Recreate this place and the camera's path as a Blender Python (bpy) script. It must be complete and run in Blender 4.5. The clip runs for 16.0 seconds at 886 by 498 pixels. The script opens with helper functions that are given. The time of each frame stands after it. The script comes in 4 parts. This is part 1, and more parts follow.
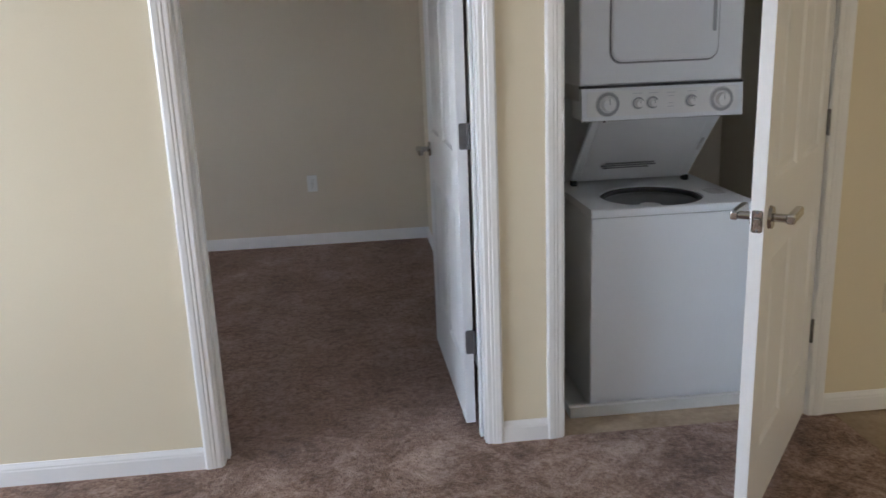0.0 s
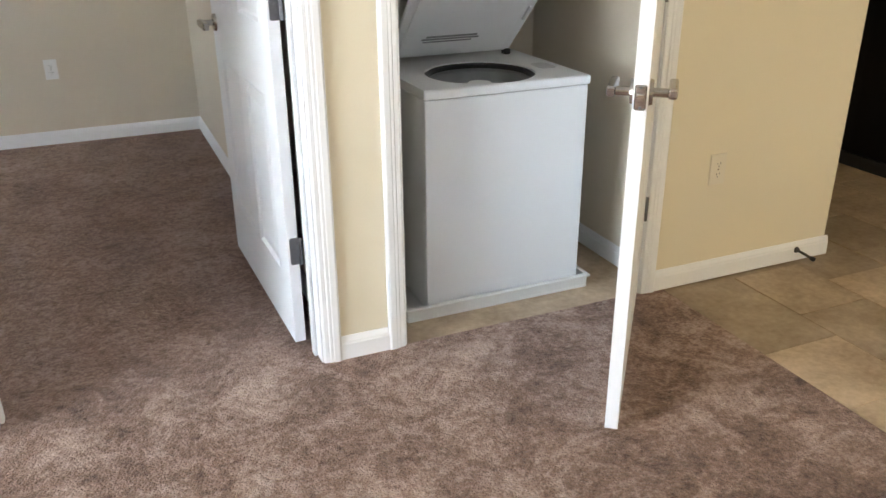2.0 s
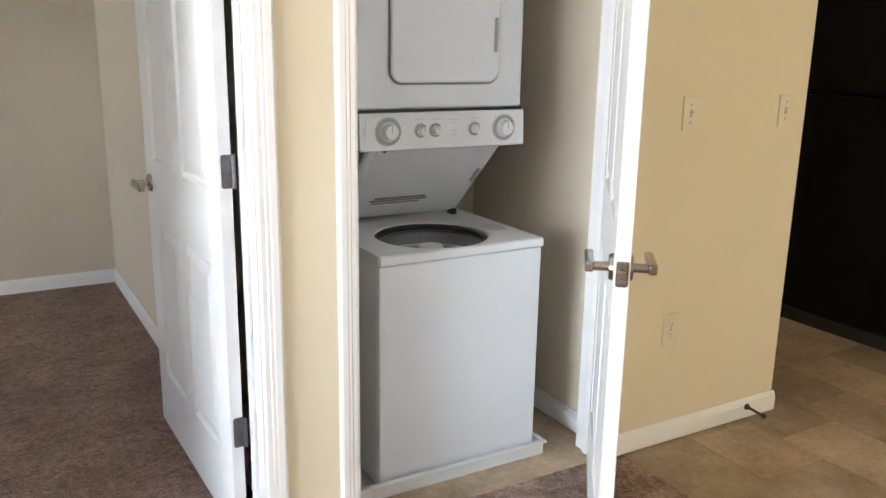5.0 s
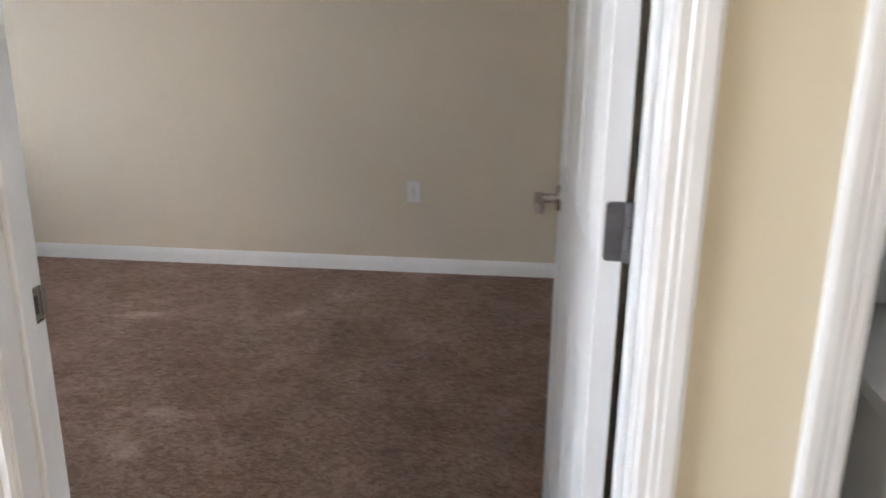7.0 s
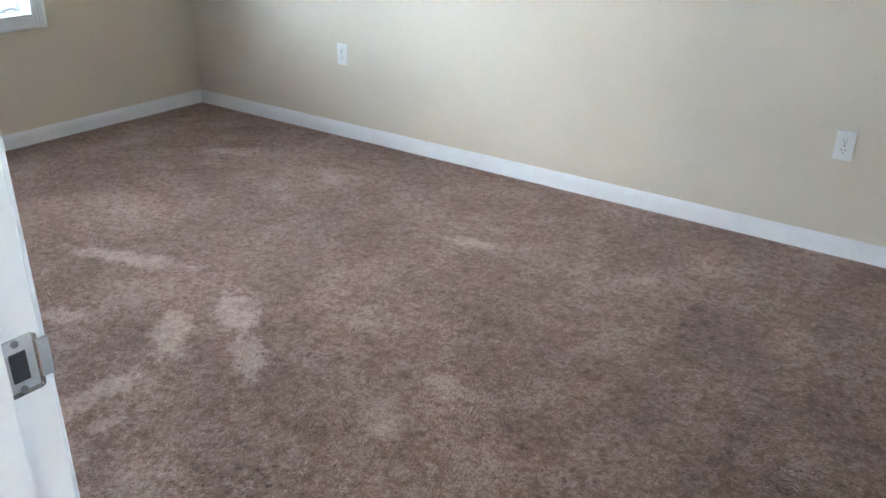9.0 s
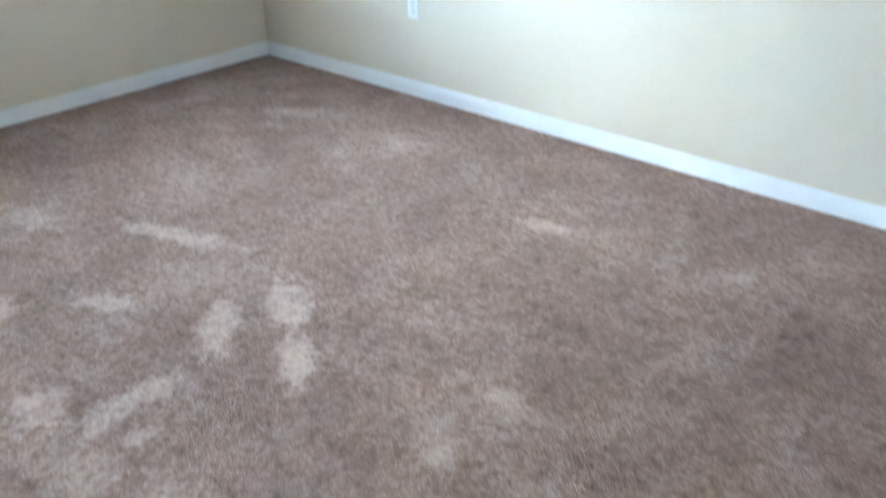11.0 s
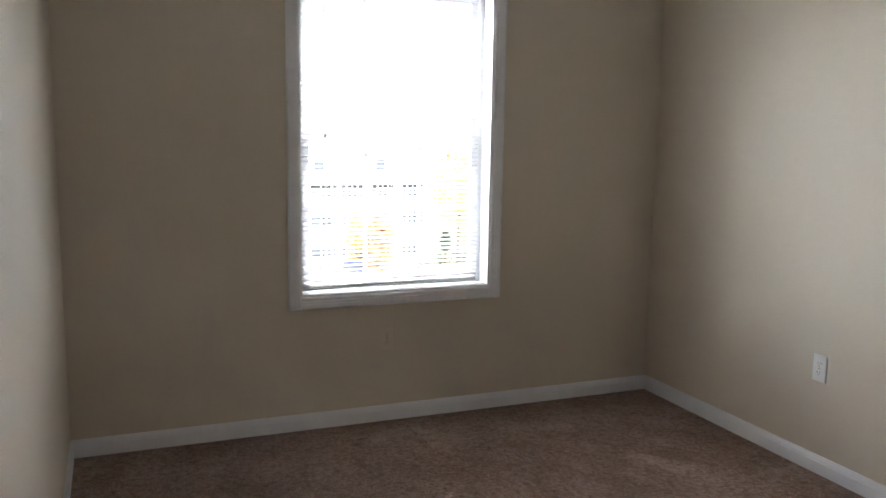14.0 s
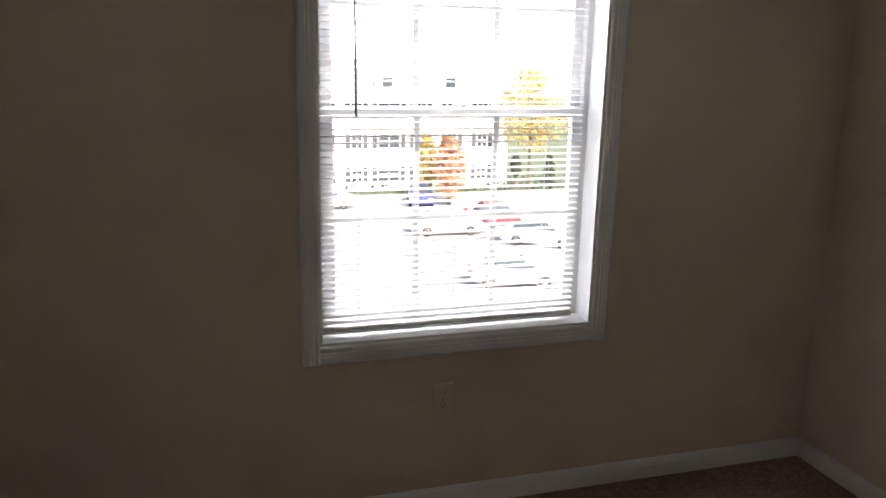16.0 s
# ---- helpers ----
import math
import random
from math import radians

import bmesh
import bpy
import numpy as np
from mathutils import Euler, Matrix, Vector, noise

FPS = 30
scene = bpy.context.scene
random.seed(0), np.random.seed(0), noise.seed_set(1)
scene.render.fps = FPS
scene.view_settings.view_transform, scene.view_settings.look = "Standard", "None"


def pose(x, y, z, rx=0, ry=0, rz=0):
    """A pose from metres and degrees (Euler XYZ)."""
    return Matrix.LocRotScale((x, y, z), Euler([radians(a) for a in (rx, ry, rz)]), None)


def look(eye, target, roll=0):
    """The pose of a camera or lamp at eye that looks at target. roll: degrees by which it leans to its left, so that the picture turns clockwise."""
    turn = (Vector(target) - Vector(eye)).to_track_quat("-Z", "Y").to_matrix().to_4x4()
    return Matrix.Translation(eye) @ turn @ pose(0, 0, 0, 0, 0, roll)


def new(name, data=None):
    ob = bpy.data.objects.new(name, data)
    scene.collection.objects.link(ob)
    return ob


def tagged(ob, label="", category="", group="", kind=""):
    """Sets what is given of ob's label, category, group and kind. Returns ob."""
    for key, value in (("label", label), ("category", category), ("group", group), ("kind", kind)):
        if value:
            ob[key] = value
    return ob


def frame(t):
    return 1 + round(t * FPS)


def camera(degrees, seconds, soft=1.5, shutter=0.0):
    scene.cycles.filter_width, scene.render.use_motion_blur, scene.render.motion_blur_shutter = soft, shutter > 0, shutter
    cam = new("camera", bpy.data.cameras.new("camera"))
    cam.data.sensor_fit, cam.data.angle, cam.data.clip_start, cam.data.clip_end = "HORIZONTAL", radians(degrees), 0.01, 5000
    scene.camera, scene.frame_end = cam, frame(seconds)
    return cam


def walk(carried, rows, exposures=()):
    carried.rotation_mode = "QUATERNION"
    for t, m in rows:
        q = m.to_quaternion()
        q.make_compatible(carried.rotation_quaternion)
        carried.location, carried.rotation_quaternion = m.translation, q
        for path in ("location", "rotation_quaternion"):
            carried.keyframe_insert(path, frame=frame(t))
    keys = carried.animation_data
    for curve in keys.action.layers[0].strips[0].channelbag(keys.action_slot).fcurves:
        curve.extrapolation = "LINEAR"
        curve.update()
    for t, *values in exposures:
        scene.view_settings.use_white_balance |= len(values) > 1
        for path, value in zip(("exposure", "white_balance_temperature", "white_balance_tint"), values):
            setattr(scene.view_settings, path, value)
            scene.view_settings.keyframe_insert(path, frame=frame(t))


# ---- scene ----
cam = camera(56.7, 16.0, shutter=0.35)
PATH = [
    (0, (0.415, -2.62, 1.417), (0.606, -0.696, 0.906), -2.3),
    (0.5, (0.284, -2.553, 1.403), (0.691, -0.668, 0.871), -1.2),
    (0.8, (0.261, -2.487, 1.386), (0.75, -0.629, 0.832), -0.7),
    (1, (0.262, -2.419, 1.379), (0.805, -0.582, 0.803), -0.7),
    (1.5, (0.28, -2.263, 1.366), (0.938, -0.498, 0.693), -0.5),
    (2, (0.268, -2.196, 1.344), (0.996, -0.51, 0.553), -0.4),
    (2.5, (0.241, -2.136, 1.366), (1.06, -0.475, 0.611), -0.1),
    (3, (0.221, -2.107, 1.4), (1.109, -0.403, 0.844), 0.5),
    (3.2, (0.21, -2.104, 1.397), (1.121, -0.386, 0.928), 0.6),
    (5.3, (0.195, -1.92, 1.402), (1.174, -0.247, 0.912), 1.0),
    (5.5, (0.246, -1.853, 1.388), (1.167, -0.17, 0.822), 0.9),
    (6, (0.437, -1.62, 1.384), (1.057, 0.177, 0.761), 2.1),
    (6.5, (0.563, -1.336, 1.356), (0.786, 0.553, 0.739), 2.1),
    (7, (0.632, -1.031, 1.393), (0.452, 0.873, 0.808), 0.7),
    (7.5, (0.728, -0.748, 1.374), (0.101, 1.06, 0.778), 1.9),
    (8, (0.756, -0.516, 1.358), (-0.183, 1.116, 0.685), 1.8),
    (8.5, (0.673, -0.309, 1.337), (-0.355, 1.236, 0.591), 1.8),
    (8.7, (0.621, -0.259, 1.338), (-0.417, 1.262, 0.558), 1.5),
    (10.8, (0.452, 0.036, 1.403), (-0.627, 1.325, 0.32), -0.8),
    (11, (0.404, 0.07, 1.393), (-0.745, 1.381, 0.413), -0.5),
    (11.5, (0.33, 0.087, 1.421), (-0.93, 1.462, 0.698), -0.7),
    (12, (0.343, 0.16, 1.441), (-0.988, 1.562, 0.93), -0.6),
    (12.5, (0.336, 0.138, 1.512), (-1.09, 1.5, 1.179), -0.4),
    (13, (0.236, 0.208, 1.534), (-1.407, 1.315, 1.258), 0.2),
    (13.5, (0.184, 0.226, 1.48), (-1.596, 1.104, 1.234), 0.7),
    (14, (0.111, 0.32, 1.422), (-1.723, 1.064, 1.137), 0.9),
    (14.5, (-0.206, 0.379, 1.46), (-2.028, 1.12, 1.1), 2.1),
    (15, (-0.478, 0.489, 1.514), (-2.308, 1.183, 1.102), 2.5),
    (15.5, (-0.828, 0.632, 1.531), (-2.7, 1.205, 1.119), 2.0),
    (16, (-1.113, 0.747, 1.6), (-2.965, 1.326, 1.117), 1.3),
]
EXPOSURES = [(0.0, 2.8, 6100, 13), (0.5, 2.85, 6100, 13), (1.0, 3.4, 6250, 12), (1.5, 3.7, 6450, 10), (3.0, 3.85, 6500, 10), (5.5, 3.75, 6600, 12), (6.5, 3.5, 6600, 14), (7.2, 3.4, 6500, 14),
             (8.5, 4.0, 5900, 9), (11.0, 4.9, 5100, -3), (11.6, 4.5, 5500, 2), (12.0, 4.05, 6000, 6), (12.5, 3.7, 6500, 11), (13.0, 3.35, 6500, 12), (14.5, 3.05, 6600, 14), (15.0, 2.9, 6700, 15),
             (15.5, 2.55, 6800, 15), (16.0, 2.05, 7100, 16)]
walk(cam, [(t, look(eye, target, roll)) for t, eye, target, roll in PATH], EXPOSURES)

# ---- world, sun, large lights ----
world = bpy.data.worlds.new("world")
scene.world = world
world.use_nodes = True
wn = world.node_tree
sky = wn.nodes.new("ShaderNodeTexSky")
sky.sky_type, sky.sun_disc = "NISHITA", False
sky.sun_elevation, sky.sun_rotation = radians(42), radians(78)
sky.air_density, sky.dust_density, sky.ozone_density = 1.0, 2.0, 0.6
wn.links.new(sky.outputs[0], wn.nodes["Background"].inputs[0])
wn.nodes["Background"].inputs[1].default_value = 0.15

sun = new("sun", bpy.data.lights.new("sun", "SUN"))
sun.data.energy, sun.data.angle, sun.data.color = 3.4, radians(6), (1.0, 0.96, 0.9)
sun.matrix_world = look((0, 0, 20), (-14, -3, 7))


def area_lamp(name, eye, target, w, h, watts, colour):
    lamp = new(name, bpy.data.lights.new(name, "AREA"))
    lamp.data.shape, lamp.data.size, lamp.data.size_y = "RECTANGLE", w, h
    lamp.data.energy, lamp.data.color = watts, colour
    lamp.matrix_world = look(eye, target)
    return lamp


area_lamp("sky_beside_window", (-6.3, -0.45, 2.0), (-3.6, 1.6, 1.45), 3.6, 3.2, 44, (0.94, 0.97, 1.0))
area_lamp("sky_above_window", (-7.0, 2.0, 4.5), (-3.6, 1.6, 1.2), 5.0, 2.0, 290, (0.94, 0.97, 1.0))
area_lamp("living_sky", (-3.5, -1.75, 1.35), (0.0, -1.3, 0.95), 1.7, 1.5, 11.0, (0.86, 0.94, 1.0))
# warm fill lamp standing in for unseen kitchen light, not sky
area_lamp("kitchen_warm_fill", (3.35, -5.4, 1.5), (3.2, 0.0, 0.9), 0.6, 0.7, 4.6, (1.0, 0.84, 0.56))

# ---- materials ----
def mat(name, colour, rough=0.6, metal=0.0, spec=0.5):
    m = bpy.data.materials.new(name)
    m.use_nodes = True
    b = m.node_tree.nodes["Principled BSDF"]
    b.inputs["Base Color"].default_value = (*colour, 1)
    b.inputs["Roughness"].default_value = rough
    b.inputs["Metallic"].default_value = metal
    b.inputs["Specular IOR Level"].default_value = spec
    return m


def node(m, kind, **values):
    n = m.node_tree.nodes.new(kind)
    for key, value in values.items():
        n.inputs[key.replace("_", " ")].default_value = value
    return n


def link(m, a, b):
    m.node_tree.links.new(a, b)


def coords(m, scale=(1, 1, 1)):
    geo = m.node_tree.nodes.new("ShaderNodeNewGeometry")
    mp = m.node_tree.nodes.new("ShaderNodeMapping")
    mp.inputs["Scale"].default_value = scale
    link(m, geo.outputs["Position"], mp.inputs["Vector"])
    return mp.outputs["Vector"]


def varied(name, lo, hi, rough=0.6, scale=4.0, fine=80.0, bump=0.1, dist=0.002, metal=0.0, fine_mix=0.35, spec=0.5, stretch=(1, 1, 1)):
    """A surface with broad patches and fine grain between two colours, and fine relief."""
    m = mat(name, lo, rough, metal, spec)
    b = m.node_tree.nodes["Principled BSDF"]
    at = coords(m, stretch)
    broad = node(m, "ShaderNodeTexNoise", Scale=scale, Detail=4.0, Roughness=0.55)
    grain = node(m, "ShaderNodeTexNoise", Scale=fine, Detail=3.0, Roughness=0.6)
    link(m, at, broad.inputs["Vector"])
    link(m, at, grain.inputs["Vector"])
    mix = m.node_tree.nodes.new("ShaderNodeMix")
    mix.data_type = "FLOAT"
    mix.inputs[0].default_value = fine_mix
    link(m, broad.outputs["Fac"], mix.inputs[2])
    link(m, grain.outputs["Fac"], mix.inputs[3])
    ramp = m.node_tree.nodes.new("ShaderNodeValToRGB")
    ramp.color_ramp.elements[0].position, ramp.color_ramp.elements[1].position = 0.32, 0.68
    ramp.color_ramp.elements[0].color, ramp.color_ramp.elements[1].color = (*lo, 1), (*hi, 1)
    link(m, mix.outputs[0], ramp.inputs[0])
    link(m, ramp.outputs[0], b.inputs["Base Color"])
    bp = node(m, "ShaderNodeBump", Strength=bump, Distance=dist)
    link(m, grain.outputs["Fac"], bp.inputs["Height"])
    link(m, bp.outputs[0], b.inputs["Normal"])
    return m


HALL_PAINT = varied("hall_paint", (0.68, 0.615, 0.475), (0.72, 0.655, 0.51), 0.55, 1.2, 160, 0.12, 0.001)
BED_PAINT = varied("bedroom_paint", (0.635, 0.565, 0.462), (0.675, 0.605, 0.497), 0.55, 1.2, 160, 0.12, 0.001)
CEIL_PAINT = varied("ceiling_paint", (0.76, 0.75, 0.72), (0.80, 0.79, 0.76), 0.8, 2, 60, 0.4, 0.003)
TRIM = varied("trim_paint", (0.76, 0.77, 0.79), (0.81, 0.82, 0.84), 0.32, 2, 90, 0.05, 0.0008)


def carpet_material():
    """Brown cut pile: tuft grain, matted patches, and flattened shoe prints where the pile lies over."""
    m = mat("carpet", (0.2, 0.15, 0.12), 0.95, 0, 0.08)
    b = m.node_tree.nodes["Principled BSDF"]
    b.inputs["Sheen Weight"].default_value = 0.2
    b.inputs["Sheen Tint"].default_value = (1.0, 0.88, 0.82, 1)
    b.inputs["Sheen Roughness"].default_value = 0.45
    at = coords(m)
    big = node(m, "ShaderNodeTexNoise", Scale=2.6, Detail=5.0, Roughness=0.62, Distortion=0.5)
    mid = node(m, "ShaderNodeTexNoise", Scale=55.0, Detail=4.0, Roughness=0.65)
    tuft = node(m, "ShaderNodeTexNoise", Scale=125.0, Detail=3.0, Roughness=0.7)
    cell = node(m, "ShaderNodeTexVoronoi", Scale=150.0)
    clump = node(m, "ShaderNodeTexNoise", Scale=24.0, Detail=4.0, Roughness=0.7, Distortion=0.3)
    for n in (big, mid, tuft, cell, clump):
        link(m, at, n.inputs["Vector"])

    def math(op, a, b_, c=None):
        n = m.node_tree.nodes.new("ShaderNodeMath")
        n.operation = op
        for k, v in enumerate((a, b_) if c is None else (a, b_, c)):
            if isinstance(v, (int, float)):
                n.inputs[k].default_value = v
            else:
                link(m, v, n.inputs[k])
        return n.outputs[0]

    # prints: centre x, y, half length, half width, turn in degrees, strength
    prints = [(-1.43, 1.15, 0.16, 0.058, -43, 1.0), (-1.36, 1.36, 0.17, 0.064, -36, 1.0), (-1.13, 1.19, 0.14, 0.052, -36, 1.0), (-2.01, 1.40, 0.26, 0.050, 19, 0.9),
              (-1.82, 0.99, 0.10, 0.050, 27, 0.8), (-1.32, 0.79, 0.15, 0.050, 93, 0.9), (-1.48, 0.62, 0.10, 0.075, 171, 0.75), (-1.18, 0.73, 0.05, 0.028, 84, 0.6),
              (-1.15, 0.57, 0.10, 0.075, 129, 0.5), (-0.98, 0.50, 0.07, 0.055, 138, 0.5), (-0.56, 1.43, 0.09, 0.046, -12, 0.7), (-0.58, 1.17, 0.07, 0.042, -41, 0.6),
              (-1.05, 2.30, 0.13, 0.045, 13, 0.6), (-2.68, 2.52, 0.18, 0.060, 30, 0.6), (-0.37, 2.40, 0.05, 0.035, 38, 0.5), (-2.00, 2.57, 0.15, 0.070, -12, 0.35),
              (-2.57, 1.11, 0.15, 0.070, 7, 0.6), (-2.02, 0.76, 0.08, 0.050, 150, 0.6), (-1.01, 1.59, 0.12, 0.080, -8, 0.25), (-0.34, 1.77, 0.08, 0.065, 64, 0.3)]
    wob = node(m, "ShaderNodeTexNoise", Scale=17.0, Detail=6.0, Roughness=0.78)
    link(m, at, wob.inputs["Vector"])
    total = None
    for x, y, a, c, turn, strength in prints:
        mp = m.node_tree.nodes.new("ShaderNodeMapping")
        mp.vector_type = "TEXTURE"
        mp.inputs["Location"].default_value = (x, y, 0)
        mp.inputs["Rotation"].default_value = (0, 0, radians(turn))
        mp.inputs["Scale"].default_value = (a, c, 1)
        link(m, at, mp.inputs["Vector"])
        ln = m.node_tree.nodes.new("ShaderNodeVectorMath")
        ln.operation = "LENGTH"
        link(m, mp.outputs[0], ln.inputs[0])
        d = math("ADD", ln.outputs["Value"], math("MULTIPLY", math("SUBTRACT", wob.outputs["Fac"], 0.5), 3.4))
        soft = math("MULTIPLY", math("SUBTRACT", 1.25, d), 1.5)
        n = m.node_tree.nodes.new("ShaderNodeClamp")
        link(m, soft, n.inputs[0])
        piece = math("MULTIPLY", n.outputs[0], strength)
        total = piece if total is None else math("MAXIMUM", total, piece)
    level = math("MULTIPLY_ADD", clump.outputs["Fac"], 0.95, math("MULTIPLY_ADD", big.outputs["Fac"], 0.5, math("MULTIPLY_ADD", mid.outputs["Fac"], 0.6, math("MULTIPLY", tuft.outputs["Fac"], 0.6))))
    # the hall is trodden into clumps, the bedroom pile is less worn
    trod = node(m, "ShaderNodeTexNoise", Scale=5.0, Detail=9.0, Roughness=0.78, Distortion=0.7)
    link(m, at, trod.inputs["Vector"])
    split = m.node_tree.nodes.new("ShaderNodeSeparateXYZ")
    link(m, at, split.inputs[0])
    hall = m.node_tree.nodes.new("ShaderNodeMapRange")
    hall.inputs["From Min"].default_value, hall.inputs["From Max"].default_value = 0.45, -0.15
    link(m, split.outputs["Y"], hall.inputs["Value"])
    level = math("ADD", level, math("MULTIPLY", math("SUBTRACT", trod.outputs["Fac"], 0.49), math("MULTIPLY_ADD", hall.outputs[0], 1.1, 0.5)))
    pit = math("MAXIMUM", math("SUBTRACT", clump.outputs["Fac"], 0.57), 0.0)
    level = math("MULTIPLY_ADD", total, 0.28, math("SUBTRACT", level, math("MULTIPLY_ADD", pit, 3.0, 0.81)))
    ramp = m.node_tree.nodes.new("ShaderNodeValToRGB")
    e = ramp.color_ramp.elements
    e[0].position, e[0].color = 0.22, (0.105, 0.064, 0.049, 1)
    e[1].position, e[1].color = 0.86, (0.56, 0.425, 0.36, 1)
    k = e.new(0.5)
    k.color = (0.262, 0.168, 0.131, 1)
    link(m, level, ramp.inputs[0])
    link(m, ramp.outputs[0], b.inputs["Base Color"])
    height = math("ADD", tuft.outputs["Fac"], math("ADD", math("MULTIPLY_ADD", mid.outputs["Fac"], 1.2, math("MULTIPLY", pit, -11.0)), math("MULTIPLY", cell.outputs["Distance"], -0.8)))
    bp = node(m, "ShaderNodeBump", Strength=0.8, Distance=0.009)
    link(m, height, bp.inputs["Height"])
    link(m, bp.outputs[0], b.inputs["Normal"])
    return m


CARPET = carpet_material()
SUBFLOOR = varied("subfloor", (0.3, 0.22, 0.13), (0.4, 0.3, 0.19), 0.8)

VINYL = varied("vinyl_tile", (0.27, 0.187, 0.112), (0.57, 0.445, 0.31), 0.4, 4.5, 40, 0.05, 0.001)


def shade_by_object(m, spread):
    """Lighten or darken each piece a little by its own random number."""
    b = m.node_tree.nodes["Principled BSDF"]
    src = b.inputs["Base Color"].links[0].from_socket
    info = m.node_tree.nodes.new("ShaderNodeObjectInfo")
    rng = node(m, "ShaderNodeMapRange", To_Min=1 - spread, To_Max=1 + spread)
    link(m, info.outputs["Random"], rng.inputs["Value"])
    hsv = m.node_tree.nodes.new("ShaderNodeHueSaturation")
    link(m, rng.outputs[0], hsv.inputs["Value"])
    link(m, src, hsv.inputs["Color"])
    link(m, hsv.outputs[0], b.inputs["Base Color"])
    return m


shade_by_object(VINYL, 0.26)
ENAMEL = varied("white_enamel", (0.76, 0.78, 0.80), (0.80, 0.82, 0.84), 0.28, 2, 200, 0.02, 0.0005)
STEEL = varied("satin_nickel", (0.40, 0.385, 0.37), (0.50, 0.48, 0.46), 0.17, 20, 300, 0.02, 0.0003, 1.0)
BLACK = varied("black_enamel", (0.004, 0.004, 0.0045), (0.007, 0.007, 0.0075), 0.45, 3, 100, 0.02, 0.0005, spec=0.2)
PLATE = varied("ivory_plastic", (0.66, 0.61, 0.50), (0.70, 0.65, 0.54), 0.4, 6, 200, 0.02, 0.0003)
WHITE_PLATE = varied("white_plastic", (0.76, 0.76, 0.75), (0.82, 0.82, 0.81), 0.4, 6, 200, 0.02, 0.0003)
DARK = varied("dark_plastic", (0.02, 0.02, 0.022), (0.035, 0.035, 0.037), 0.45, 8, 200, 0.05, 0.0004)
GREY = varied("grey_trim", (0.30, 0.31, 0.32), (0.36, 0.37, 0.38), 0.45, 8, 150, 0.03, 0.0004)
PALE = varied("pale_grey_print", (0.58, 0.59, 0.60), (0.64, 0.65, 0.66), 0.4, 8, 150, 0.02, 0.0004)
LABEL = varied("warning_print", (0.16, 0.17, 0.18), (0.24, 0.25, 0.26), 0.5, 30, 300, 0.02, 0.0004)
PAN = varied("white_pan_plastic", (0.68, 0.69, 0.68), (0.78, 0.79, 0.78), 0.45, 5, 120, 0.06, 0.0006)
VINYL_FRAME = varied("white_window_vinyl", (0.64, 0.65, 0.67), (0.70, 0.71, 0.73), 0.35, 4, 150, 0.02, 0.0004)
SLAT = varied("white_slat", (0.66, 0.66, 0.66), (0.72, 0.72, 0.72), 0.4, 6, 100, 0.02, 0.0003)


def let_light_through(m, share):
    """Mix in translucency, as thin white plastic has."""
    b = m.node_tree.nodes["Principled BSDF"]
    tr = m.node_tree.nodes.new("ShaderNodeBsdfTranslucent")
    tr.inputs["Color"].default_value = (0.8, 0.8, 0.8, 1)
    mix = m.node_tree.nodes.new("ShaderNodeMixShader")
    mix.inputs[0].default_value = share
    link(m, b.outputs[0], mix.inputs[1])
    link(m, tr.outputs[0], mix.inputs[2])
    link(m, mix.outputs[0], m.node_tree.nodes["Material Output"].inputs["Surface"])


let_light_through(SLAT, 0.4)
HINGE = varied("dull_hinge_steel", (0.13, 0.13, 0.14), (0.20, 0.20, 0.21), 0.42, 30, 300, 0.04, 0.0003, 0.9)
RUBBER = varied("dark_bronze", (0.05, 0.04, 0.035), (0.08, 0.065, 0.055), 0.5, 20, 200, 0.04, 0.0004)


def glass_material():
    m = mat("window_glass", (0.96, 0.98, 0.98), 0.0)
    b = m.node_tree.nodes["Principled BSDF"]
    b.inputs["Transmission Weight"].default_value = 1.0
    b.inputs["IOR"].default_value = 1.05
    return m


GLASS = glass_material()


# ---- mesh helpers ----
def part(name, bm, material, parent=None, label=""):
    me = bpy.data.meshes.new(name)
    bm.normal_update()
    bm.to_mesh(me)
    bm.free()
    me.materials.append(material)
    ob = new(name, me)
    if parent is not None:
        ob.parent = parent
    if label:
        ob["label"] = label
    return ob


def thing(name, m, label, category, group="", kind=""):
    ob = new(name)
    ob.matrix_world = m
    ob.empty_display_size = 0.05
    return tagged(ob, label, category, group, kind)


def add_box(bm, x0, x1, y0, y1, z0, z1, bevel=0.0, segments=2):
    m = Matrix.Translation(((x0 + x1) / 2, (y0 + y1) / 2, (z0 + z1) / 2)) @ Matrix.Diagonal((x1 - x0, y1 - y0, z1 - z0, 1))
    r = bmesh.ops.create_cube(bm, size=1, matrix=m)
    if bevel:
        edges = list({e for v in r["verts"] for e in v.link_edges})
        bmesh.ops.bevel(bm, geom=edges, offset=bevel, segments=segments, affect="EDGES", profile=0.5)
    return bm


def box(x0, x1, y0, y1, z0, z1, bevel=0.0, segments=2):
    return add_box(bmesh.new(), x0, x1, y0, y1, z0, z1, bevel, segments)


def add_rod(bm, a, b, r, sides=16, r2=None):
    a, b = Vector(a), Vector(b)
    turn = (b - a).to_track_quat("Z", "Y").to_matrix().to_4x4()
    m = Matrix.Translation((a + b) / 2) @ turn
    bmesh.ops.create_cone(bm, cap_ends=True, segments=sides, radius1=r, radius2=r if r2 is None else r2, depth=(b - a).length, matrix=m)
    return bm


def rod(a, b, r, sides=16, r2=None):
    return add_rod(bmesh.new(), a, b, r, sides, r2)


